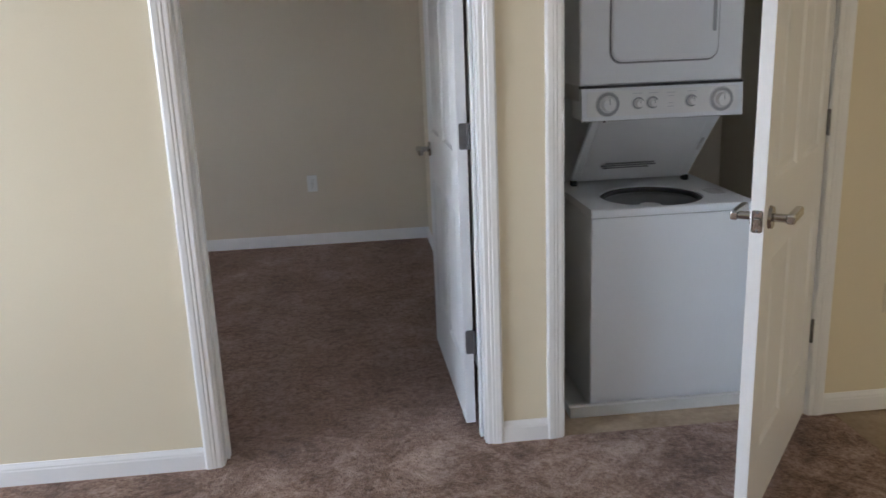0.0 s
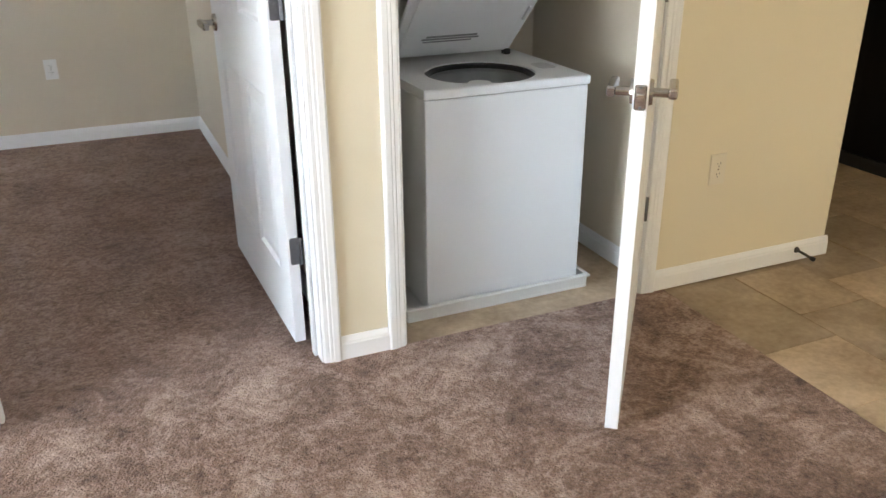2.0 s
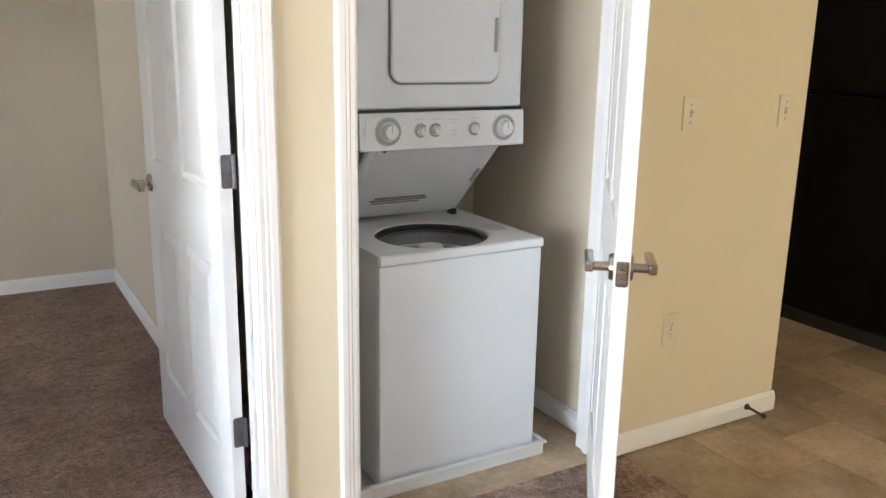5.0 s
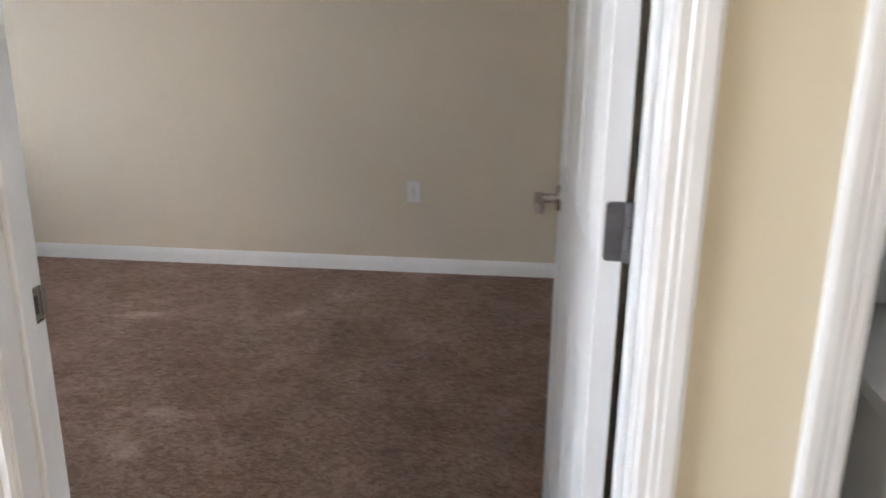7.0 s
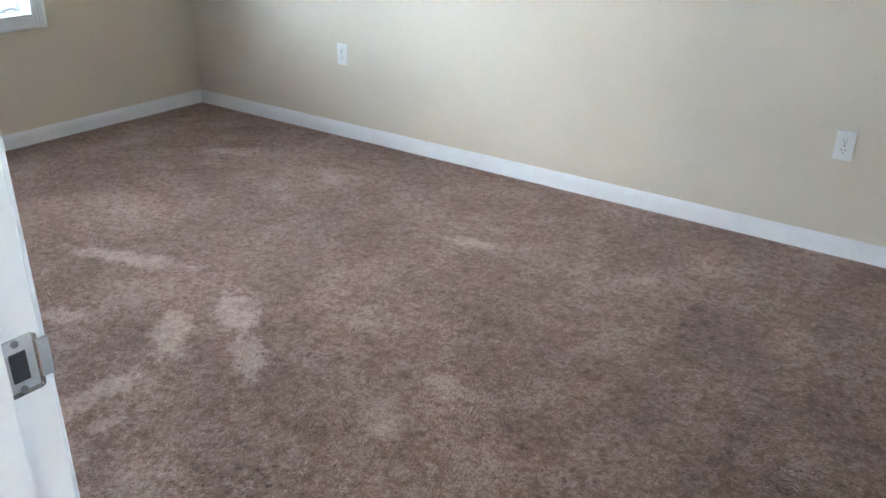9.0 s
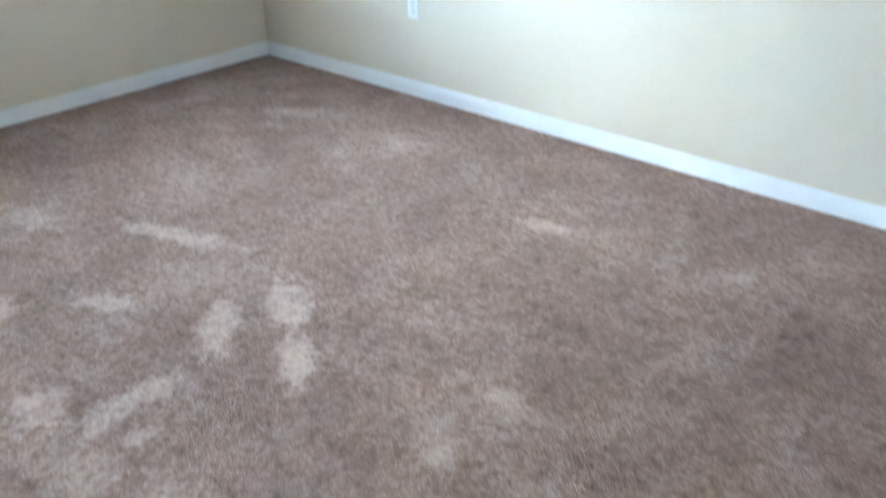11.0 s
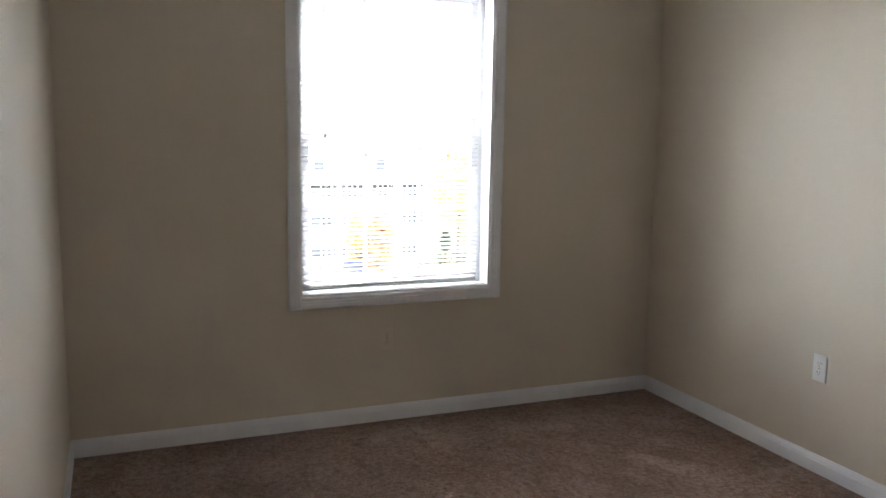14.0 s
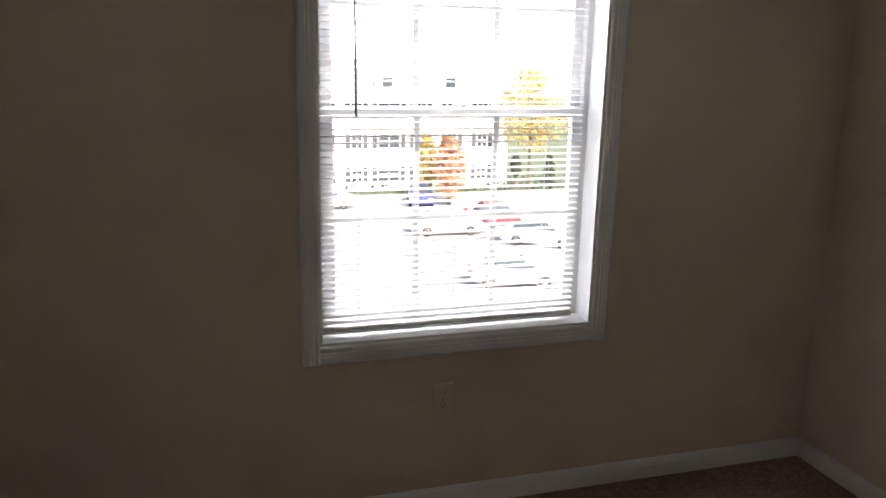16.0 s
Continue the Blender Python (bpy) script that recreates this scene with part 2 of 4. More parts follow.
def add_sweep(bm, outline, a, b, out, up):
    """An outline of (out, up) pairs swept from a to b."""
    a, b, out, up = Vector(a), Vector(b), Vector(out), Vector(up)
    rings = [[bm.verts.new(p + out * u + up * v) for u, v in outline] for p in (a, b)]
    n = len(outline)
    for i in range(n):
        bm.faces.new((rings[0][i], rings[0][(i + 1) % n], rings[1][(i + 1) % n], rings[1][i]))
    bm.faces.new(rings[0][::-1])
    bm.faces.new(rings[1])
    bmesh.ops.recalc_face_normals(bm, faces=bm.faces[:])
    return bm


def sweep(outline, a, b, out, up):
    return add_sweep(bmesh.new(), outline, a, b, out, up)


BASE = [(0, 0), (0.013, 0), (0.013, 0.052), (0.011, 0.057), (0.011, 0.062), (0.006, 0.073), (0.004, 0.078), (0, 0.078)]


def baseboard(a, b, out):
    return tagged(part("baseboard", sweep(BASE, (*a, 0), (*b, 0), (*out, 0), (0, 0, 1)), TRIM),
                  "white painted moulded baseboard along the wall", "baseboard", kind="structure")


# casing profile across its width, from the opening outward
CASE = [(0, 0), (0, 0.009), (0.006, 0.012), (0.018, 0.012), (0.022, 0.015), (0.030, 0.015), (0.034, 0.017), (0.050, 0.018), (0.057, 0.014), (0.057, 0)]


# ---- plan ----
WALL = 0.115                       # partition thickness
BX0, BX1 = -0.109, 0.800           # bedroom doorway
CX0, CX1 = 1.086, 1.990            # laundry doorway
DOOR_H = 2.04
WEST, NORTH = -3.614, 3.074          # bedroom faces
EAST = 0.884
END = 2.889                        # end of the hall wall
CEIL = 2.44
SOUTH = -5.5
FAR_E = 4.75
WY0, WY1, WZ0, WZ1 = 1.119, 2.086, 0.642, 2.115   # window opening
OUT = 0.16                         # outer wall thickness


def structure(name, bm, material, label, category):
    return tagged(part(name, bm, material), label, category, kind="structure")


def wall_pieces(name, pieces, material, label):
    bm = bmesh.new()
    for p in pieces:
        add_box(bm, *p)
    return structure(name, bm, material, label, "wall")


def two_faced(ob, other, test):
    """Give the faces that pass the test the other paint."""
    ob.data.materials.append(other)
    for f in ob.data.polygons:
        if test(f):
            f.material_index = 1


J = 0.018
for k, piece in enumerate(((WEST - OUT, BX0 - J, 0, WALL, 0, CEIL), (BX1 + J, CX0 - J, 0, WALL, 0, CEIL), (CX1 + J, END, 0, WALL, 0, CEIL),
                           (BX0 - J, BX1 + J, 0, WALL, DOOR_H + J, CEIL), (CX0 - J, CX1 + J, 0, WALL, DOOR_H + J, CEIL))):
    hall_wall = wall_pieces("wall_hall_%d" % (k + 1), [piece], HALL_PAINT, "cream painted drywall between hall and bedroom")
    two_faced(hall_wall, BED_PAINT, lambda f: f.normal.y > 0.5)
wall_pieces("wall_north", [(WEST - OUT, 1.05, NORTH, NORTH + 0.12, 0, CEIL)], BED_PAINT, "beige painted bedroom wall")
wall_pieces("wall_west", [(WEST - OUT, WEST, WALL, WY0, 0, CEIL), (WEST - OUT, WEST, WY1, NORTH, 0, CEIL),
                          (WEST - OUT, WEST, WY0, WY1, 0, WZ0), (WEST - OUT, WEST, WY0, WY1, WZ1, CEIL)], BED_PAINT,
            "beige painted outer wall around the window")
wall_pieces("wall_bedroom_east", [(EAST, 1.05, WALL, NORTH, 0, CEIL)], BED_PAINT, "beige painted bedroom wall behind the door")
wall_pieces("wall_closet_back", [(1.05, END, 0.98, 1.08, 0, CEIL)], BED_PAINT, "cream painted back wall of the laundry closet")
wall_pieces("wall_closet_east", [(2.07, 2.17, WALL, 0.98, 0, CEIL)], BED_PAINT, "cream painted side wall of the laundry closet")
wall_pieces("wall_end", [(END - 0.115, END, WALL, 0.98, 0, CEIL)], HALL_PAINT, "cream painted wall return beside the kitchen")
wall_pieces("wall_kitchen_north", [(1.05, FAR_E + 0.12, 2.3, 2.42, 0, CEIL)], HALL_PAINT, "cream painted kitchen wall")
wall_pieces("wall_kitchen_link", [(END - 0.115, END, 1.08, 2.3, 0, CEIL)], HALL_PAINT, "cream painted kitchen side wall")
wall_pieces("wall_kitchen_east", [(FAR_E, FAR_E + 0.12, SOUTH, 2.3, 0, CEIL)], HALL_PAINT, "cream painted kitchen wall")
LY0, LY1, LZ0, LZ1 = -2.65, -0.85, 0.55, 2.115   # living room window
KX0, KX1, KZ0, KZ1 = 3.0, 3.7, 1.1, 1.9           # kitchen window, unseen, added for the warm fill lamp
wall_pieces("wall_living_west", [(WEST - OUT, WEST, SOUTH, LY0, 0, CEIL), (WEST - OUT, WEST, LY1, 0, 0, CEIL),
                                 (WEST - OUT, WEST, LY0, LY1, 0, LZ0), (WEST - OUT, WEST, LY0, LY1, LZ1, CEIL)], HALL_PAINT, "cream painted living room wall with a window opening")
wall_pieces("wall_south", [(WEST - OUT, KX0, SOUTH - 0.15, SOUTH, 0, CEIL), (KX1, FAR_E + 0.12, SOUTH - 0.15, SOUTH, 0, CEIL),
                           (KX0, KX1, SOUTH - 0.15, SOUTH, 0, KZ0), (KX0, KX1, SOUTH - 0.15, SOUTH, KZ1, CEIL)], HALL_PAINT, "cream painted living room wall with a window opening")
structure("ceiling", box(WEST - OUT, FAR_E + 0.12, SOUTH - 0.15, NORTH + 0.12, CEIL, CEIL + 0.12), CEIL_PAINT, "white textured drywall ceiling", "ceiling")

TILE_X = 2.096
bm = bmesh.new()
add_box(bm, WEST - OUT, TILE_X, SOUTH - 0.15, 0.0, -0.12, 0.0)
add_box(bm, WEST - OUT, 1.05, 0.0, NORTH + 0.12, -0.12, 0.0)
structure("floor_carpet", bm, CARPET, "worn brown cut-pile carpet with footprints", "carpet")
structure("floor_shaft", box(1.05, TILE_X, 0.98, 2.42, -0.12, -0.02), SUBFLOOR, "bare plywood floor behind the laundry closet", "floor")
structure("floor_kitchen", box(TILE_X, FAR_E + 0.12, SOUTH - 0.15, 2.42, -0.12, -0.006), VINYL, "tan stone-look vinyl tile floor", "floor")
structure("floor_closet", box(1.05, TILE_X, 0.0, 0.98, -0.12, -0.008), VINYL, "tan vinyl floor of the laundry closet", "floor")

# baseboards
for a, b, out in [((WEST, 0), (BX0 - 0.063, 0), (0, -1)), ((BX1 + 0.063, 0), (CX0 - 0.063, 0), (0, -1)), ((CX1 + 0.063, 0), (END + 0.013, 0), (0, -1)),
                  ((END, -0.0), (END, 2.3), (1, 0)),
                  ((WEST, NORTH), (EAST, NORTH), (0, -1)), ((WEST, WALL), (WEST, NORTH), (1, 0)), ((WEST, WALL), (BX0 - 0.063, WALL), (0, 1)),
                  ((2.07, WALL), (2.07, 0.98), (-1, 0)), ((1.05, WALL), (1.05, 0.98), (1, 0)), ((EAST, WALL), (EAST, NORTH), (-1, 0))]:
    baseboard(a, b, out)


# ---- door frames ----
def casing_side(bm, x, side, z1, y, out):
    """An upright casing board beside an opening edge at x; side -1 or 1 is the way it grows."""
    add_sweep(bm, CASE, (x + side * 0.006, y, 0), (x + side * 0.006, y, z1), (side, 0, 0), (0, out, 0))


def door_frame(name, x0, x1, stop_y, sides, label):
    frame_thing = thing(name, pose(0, 0, 0), label, "door frame", kind="structure")
    for x, a, b in ((x0, -J, 0), (x1, 0, J)):
        part("jamb", box(x + a, x + b, -0.003, WALL + 0.003, 0, DOOR_H, 0.0015, 1), TRIM, frame_thing)
    part("head_jamb", box(x0 - J, x1 + J, -0.003, WALL + 0.003, DOOR_H, DOOR_H + J, 0.0015, 1), TRIM, frame_thing)
    part("stop", box(x0, x0 + 0.011, stop_y, stop_y + 0.034, 0, DOOR_H, 0.003), TRIM, frame_thing)
    part("stop", box(x1 - 0.011, x1, stop_y, stop_y + 0.034, 0, DOOR_H, 0.003), TRIM, frame_thing)
    for y, out in sides:
        for x, s in ((x0, -1), (x1, 1)):
            bm = bmesh.new()
            casing_side(bm, x, s, DOOR_H + 0.004, y, out)
            part("casing", bm, TRIM, frame_thing)
        part("head_casing", sweep(CASE, (x0 - 0.063, y, DOOR_H + 0.006), (x1 + 0.063, y, DOOR_H + 0.006), (0, 0, 1), (0, out, 0)), TRIM, frame_thing)
    return frame_thing


bed_frame = door_frame("door_frame_1", BX0, BX1, 0.044, ((-0.0, -1), (WALL, 1)), "white painted door frame with moulded casing")
door_frame("door_frame_2", CX0, CX1, 0.038, ((-0.0, -1),), "white painted laundry door frame with moulded casing")

# strike plate in the bedroom jamb
bm = box(BX0 - 0.001, BX0 + 0.0015, 0.074, 0.112, 0.900, 0.958, 0.004)
add_box(bm, BX0 - 0.001, BX0 + 0.003, 0.110, 0.123, 0.909, 0.949, 0.001, 1)
strike = part("strike_plate", bm, STEEL, bed_frame, "satin nickel strike plate")
part("latch_hole", box(BX0 + 0.0012, BX0 + 0.0022, 0.084, 0.100, 0.914, 0.944, 0.0004, 1), DARK, strike, "dark latch hole")
for z in (0.905, 0.953):
    part("screw", rod((BX0 + 0.001, 0.092, z), (BX0 + 0.0024, 0.092, z), 0.0035, 12), HINGE, strike)


# ---- panel doors ----
def door_panel(x0, x1, z0, z1):
    """A moulded raised panel, both faces."""
    bm = bmesh.new()
    for s in (-1, 1):
        rings = []
        for inset, y in ((0.0, 0.0172), (0.010, 0.0095), (0.018, 0.0085), (0.046, 0.0155), (0.050, 0.0160)):
            rings.append([bm.verts.new((x, s * y, z)) for x, z in
                          ((x0 + inset, z0 + inset), (x1 - inset, z0 + inset), (x1 - inset, z1 - inset), (x0 + inset, z1 - inset))])
        for a, b in zip(rings, rings[1:]):
            for i in range(4):
                bm.faces.new((a[i], a[(i + 1) % 4], b[(i + 1) % 4], b[i]))
        bm.faces.new(rings[-1])
    bmesh.ops.recalc_face_normals(bm, faces=bm.faces[:])
    for f in bm.faces:
        if f.normal.y * f.calc_center_median().y < 0:
            f.normal_flip()
    return bm


def lever(parent, x, z, side, toward):
    """A lever handle on one face; side is the face, toward the way along the door in which the lever points."""
    y = side * 0.0175
    rose = part("rose", rod((x, y - side * 0.001, z), (x, y + side * 0.009, z), 0.032, 32, 0.029), STEEL, parent, "round satin nickel rose")
    part("neck", rod((x, y + side * 0.008, z), (x, y + side * 0.048, z), 0.011, 20), STEEL, rose)
    bm = bmesh.new()
    y0, y1 = sorted((y + side * 0.042, y + side * 0.064))
    xa, xb = sorted((x - toward * 0.014, x + toward * 0.112))
    add_box(bm, xa, xb, y0, y1, z - 0.013, z + 0.013, 0.006, 3)
    part("lever", bm, STEEL, rose, "satin nickel lever")


def rounded_leaf(x0, x1, side, z, h, r=0.007):
    """A hinge leaf let into the door's edge, with two rounded corners away from its knuckle."""
    inner, outer = -side * 0.0105, side * 0.0172
    rim = [(outer, -h), (outer, h)]
    for k in range(6):
        a = k / 5 * math.pi / 2
        rim.append((inner + side * (r - r * math.sin(a)), h - r + r * math.cos(a)))
    for k in range(6):
        a = k / 5 * math.pi / 2
        rim.append((inner + side * (r - r * math.cos(a)), -h + r - r * math.sin(a)))
    bm = bmesh.new()
    near = [bm.verts.new((x0, y, z + dz)) for y, dz in rim]
    far = [bm.verts.new((x1, y, z + dz)) for y, dz in rim]
    bm.faces.new(near)
    bm.faces.new(far[::-1])
    for i in range(len(rim)):
        j = (i + 1) % len(rim)
        bm.faces.new((near[j], near[i], far[i], far[j]))
    bmesh.ops.recalc_face_normals(bm, faces=bm.faces)
    return bm


def panel_door(name, m, width, height, lever_z, hinges, hinge_side, label):
    """A six-panel door; its hinge edge is at local x = 0 and its thickness lies about local y = 0."""
    d = thing(name, m, label, "door")
    w0, w1 = 0.003, width
    stile, mull = 0.118, 0.105
    cx = (w0 + w1) / 2
    rows = ((0.235, 0.800), (1.010, 1.560), (1.680, 1.905))
    cols = ((w0 + stile, cx - mull / 2), (cx + mull / 2, w1 - stile))
    for a, b in ((w0, w0 + stile), (w1 - stile, w1)):
        part("stile", box(a, b, -0.0175, 0.0175, 0.018, height, 0.0012, 1), TRIM, d)
    zs = [0.018] + [z for r in rows for z in r] + [height]
    for a, b in zip(zs[0::2], zs[1::2]):
        part("rail", box(w0 + stile, w1 - stile, -0.0173, 0.0173, a, b), TRIM, d)
    for z0, z1 in rows:
        part("mullion", box(cx - mull / 2, cx + mull / 2, -0.0173, 0.0173, z0, z1), TRIM, d)
        for a, b in cols:
            part("panel", door_panel(a, b, z0, z1), TRIM, d)
    lx = w1 - 0.062
    lever(d, lx, lever_z, 1, -1)
    lever(d, lx, lever_z, -1, -1)
    plate = part("latch_plate", box(w1 - 0.0005, w1 + 0.0015, -0.0135, 0.0135, lever_z - 0.029, lever_z + 0.029, 0.004), STEEL, d, "satin nickel latch plate")
    part("latch_bolt", box(w1 + 0.001, w1 + 0.010, -0.008, 0.008, lever_z - 0.010, lever_z + 0.010, 0.003), STEEL, plate)
    for z in (lever_z - 0.023, lever_z + 0.023):
        part("screw", rod((w1 + 0.001, 0, z), (w1 + 0.0022, 0, z), 0.0033, 12), HINGE, plate)
    for z in hinges:
        bm = rounded_leaf(w0 - 0.002, w0 + 0.0005, hinge_side, z, 0.0445)
        hinge = part("hinge", bm, HINGE, d, "dull steel butt hinge")
        y = hinge_side * 0.0225
        bm = bmesh.new()
        for k in range(5):
            add_rod(bm, (-0.002, y, z - 0.044 + k * 0.0178), (-0.002, y, z - 0.044 + k * 0.0178 + 0.0170), 0.0062, 14)
        part("knuckle", bm, HINGE, hinge)
        for dz in (-0.030, 0.0, 0.030):
            part("screw", rod((w0 - 0.0018, 0.004 if dz else -0.006, z + dz), (w0 - 0.0030, 0.004 if dz else -0.006, z + dz), 0.0035, 10), HINGE, hinge)
    return d


# bedroom door stands open into the room, about a right angle
panel_door("bedroom_door", pose(0.7665, 0.1235, 0, 0, 0, 91.2), 0.893, 2.025, 0.925, (0.335, 1.074, 1.815), -1,
           "white moulded six-panel door standing open into the bedroom")
# laundry door stands half open into the hall
panel_door("laundry_door", Matrix.Translation((1.990, -0.006, 0)) @ pose(0, 0, 0, 0, 0, 230.9) @ Matrix.Translation((0, -0.0225, 0)), 0.889, 2.025, 0.920, (0.330, 1.074, 1.815), 1,
           "white moulded six-panel laundry door standing half open")

# ---- laundry closet ----
UX0, UX1 = 1.228, 1.832           # the machine's sides
UF = 0.165                         # washer front
UM = (UX0 + UX1) / 2
PANX0, PANX1 = 1.145, 1.862


def drain_pan():
    pan = thing("drain_pan", pose(0, 0, 0), "white plastic drain pan under the washer", "drain pan")
    y0, y1, h, w = 0.140, 0.90, 0.036, 0.005
    part("base", box(PANX0, PANX1, y0, y1, -0.008, 0.000, 0.001, 1), PAN, pan)
    for a, b, c, d in ((PANX0, PANX1, y0, y0 + w), (PANX0, PANX1, y1 - w, y1), (PANX0, PANX0 + w, y0 + w, y1 - w), (PANX1 - w, PANX1, y0 + w, y1 - w)):
        part("side", box(a, b, c, d, 0.0, h, 0.0015, 1), PAN, pan)
    bm = box(PANX0 - 0.008, PANX1 + 0.008, y0 - 0.012, y0 + w + 0.004, h, h + 0.009, 0.004)
    part("rim", bm, PAN, pan, "rolled pan rim")
    part("rim", box(PANX0 - 0.008, PANX0 + w + 0.004, y0 + w + 0.004, y1, h, h + 0.009, 0.004), PAN, pan)
    part("rim", box(PANX1 - w - 0.004, PANX1 + 0.008, y0 + w + 0.004, y1, h, h + 0.009, 0.004), PAN, pan)
    return pan


drain_pan()


def ring_plate(x0, x1, y0, y1, cx, cy, r, z0, z1, sides=48):
    """A plate with a round hole."""
    bm = bmesh.new()
    hole, edge = [], []
    for i in range(sides):
        a = 2 * math.pi * (i + 0.5) / sides
        c, s = math.cos(a), math.sin(a)
        k = min(((x1 - cx) if c > 0 else (x0 - cx)) / c if abs(c) > 1e-6 else 1e9, ((y1 - cy) if s > 0 else (y0 - cy)) / s if abs(s) > 1e-6 else 1e9)
        hole.append((cx + r * c, cy + r * s))
        edge.append((cx + k * c, cy + k * s))
    layers = []
    for z in (z0, z1):
        layers.append(([bm.verts.new((*p, z)) for p in hole], [bm.verts.new((*p, z)) for p in edge]))
    (h0, e0), (h1, e1) = layers
    for i in range(sides):
        j = (i + 1) % sides
        bm.faces.new((h1[i], e1[i], e1[j], h1[j]))
        bm.faces.new((h0[j], e0[j], e0[i], h0[i]))
        bm.faces.new((e0[i], e0[j], e1[j], e1[i]))
        bm.faces.new((h0[j], h0[i], h1[i], h1[j]))
    for cxx, cyy in ((x0, y0), (x1, y0), (x1, y1), (x0, y1)):
        near = sorted(range(sides), key=lambda i: (edge[i][0] - cxx) ** 2 + (edge[i][1] - cyy) ** 2)[:2]
        i, j = near
        if abs(edge[i][0] - edge[j][0]) > 1e-6 and abs(edge[i][1] - edge[j][1]) > 1e-6:
            for z, e in ((z0, e0), (z1, e1)):
                bm.faces.new((e[i], e[j], bm.verts.new((cxx, cyy, z))))
    bmesh.ops.recalc_face_normals(bm, faces=bm.faces[:])
    return bm


def ring(cx, cy, z, r_in, r_out, h, sides=48):
    bm = bmesh.new()
    prof = ((r_in, 0), (r_out, 0), (r_out, h * 0.7), ((r_in + r_out) / 2, h), (r_in, h * 0.7))
    loops = [[bm.verts.new((cx + r * math.cos(2 * math.pi * i / sides), cy + r * math.sin(2 * math.pi * i / sides), z + dz)) for i in range(sides)] for r, dz in prof]
    for a, b in zip(loops, loops[1:] + loops[:1]):
        for i in range(sides):
            bm.faces.new((a[i], a[(i + 1) % sides], b[(i + 1) % sides], b[i]))
    bmesh.ops.recalc_face_normals(bm, faces=bm.faces[:])
    return bm


def rounded_plate(x0, x1, z0, z1, y0, y1, r, soft=0.004):
    """An upright plate with rounded corners, between two depths."""
    pts = []
    for cx, cz, a0 in ((x1 - r, z1 - r, 0), (x0 + r, z1 - r, 90), (x0 + r, z0 + r, 180), (x1 - r, z0 + r, 270)):
        for k in range(7):
            a = radians(a0 + 15 * k)
            pts.append((cx + r * math.cos(a), cz + r * math.sin(a)))
    bm = bmesh.new()
    mid = Vector(((x0 + x1) / 2, 0, (z0 + z1) / 2))

    def loop(y, inset):
        out = []
        for x, z in pts:
            fx = (abs(x - mid.x) - inset) / max(abs(x - mid.x), 1e-6)
            fz = (abs(z - mid.z) - inset) / max(abs(z - mid.z), 1e-6)
            out.append(bm.verts.new((mid.x + (x - mid.x) * fx, y, mid.z + (z - mid.z) * fz)))
        return out
    loops = [loop(y1, 0), loop(y0 + soft, 0), loop(y0 + soft * 0.3, soft * 0.3), loop(y0, soft)]
    n = len(pts)
    for a, b in zip(loops, loops[1:]):
        for i in range(n):
            bm.faces.new((a[i], a[(i + 1) % n], b[(i + 1) % n], b[i]))
    bm.faces.new(loops[-1])
    bm.faces.new(loops[0][::-1])
    bmesh.ops.recalc_face_normals(bm, faces=bm.faces[:])
    return bm


def knob(parent, x, y, z, skirt, grip, label):
    k = part("knob", rod((x, y, z), (x, y - 0.006, z), skirt, 36, skirt * 0.94), PALE, parent, label)
    part("skirt_ring", ring_upright(x, y - 0.0062, z, skirt * 0.70, skirt * 0.93), GREY, k)
    part("grip", rod((x, y - 0.005, z), (x, y - 0.030, z), grip, 28, grip * 0.9), WHITE_PLATE, k)
    part("pointer", box(x - 0.0012, x + 0.0012, y - 0.0312, y - 0.0295, z, z + grip * 0.85), GREY, k)
    return k


def ring_upright(x, y, z, r_in, r_out, sides=36):
    bm = bmesh.new()
    loops = []
    for r, dy in ((r_in, 0.001), (r_in, -0.0008), (r_out, -0.0008), (r_out, 0.001)):
        loops.append([bm.verts.new((x + r * math.cos(2 * math.pi * i / sides), y + dy, z + r * math.sin(2 * math.pi * i / sides))) for i in range(sides)])
    for a, b in zip(loops, loops[1:] + loops[:1]):
        for i in range(sides):
            bm.faces.new((a[i], a[(i + 1) % sides], b[(i + 1) % sides], b[i]))
    bmesh.ops.recalc_face_normals(bm, faces=bm.faces[:])
    return bm


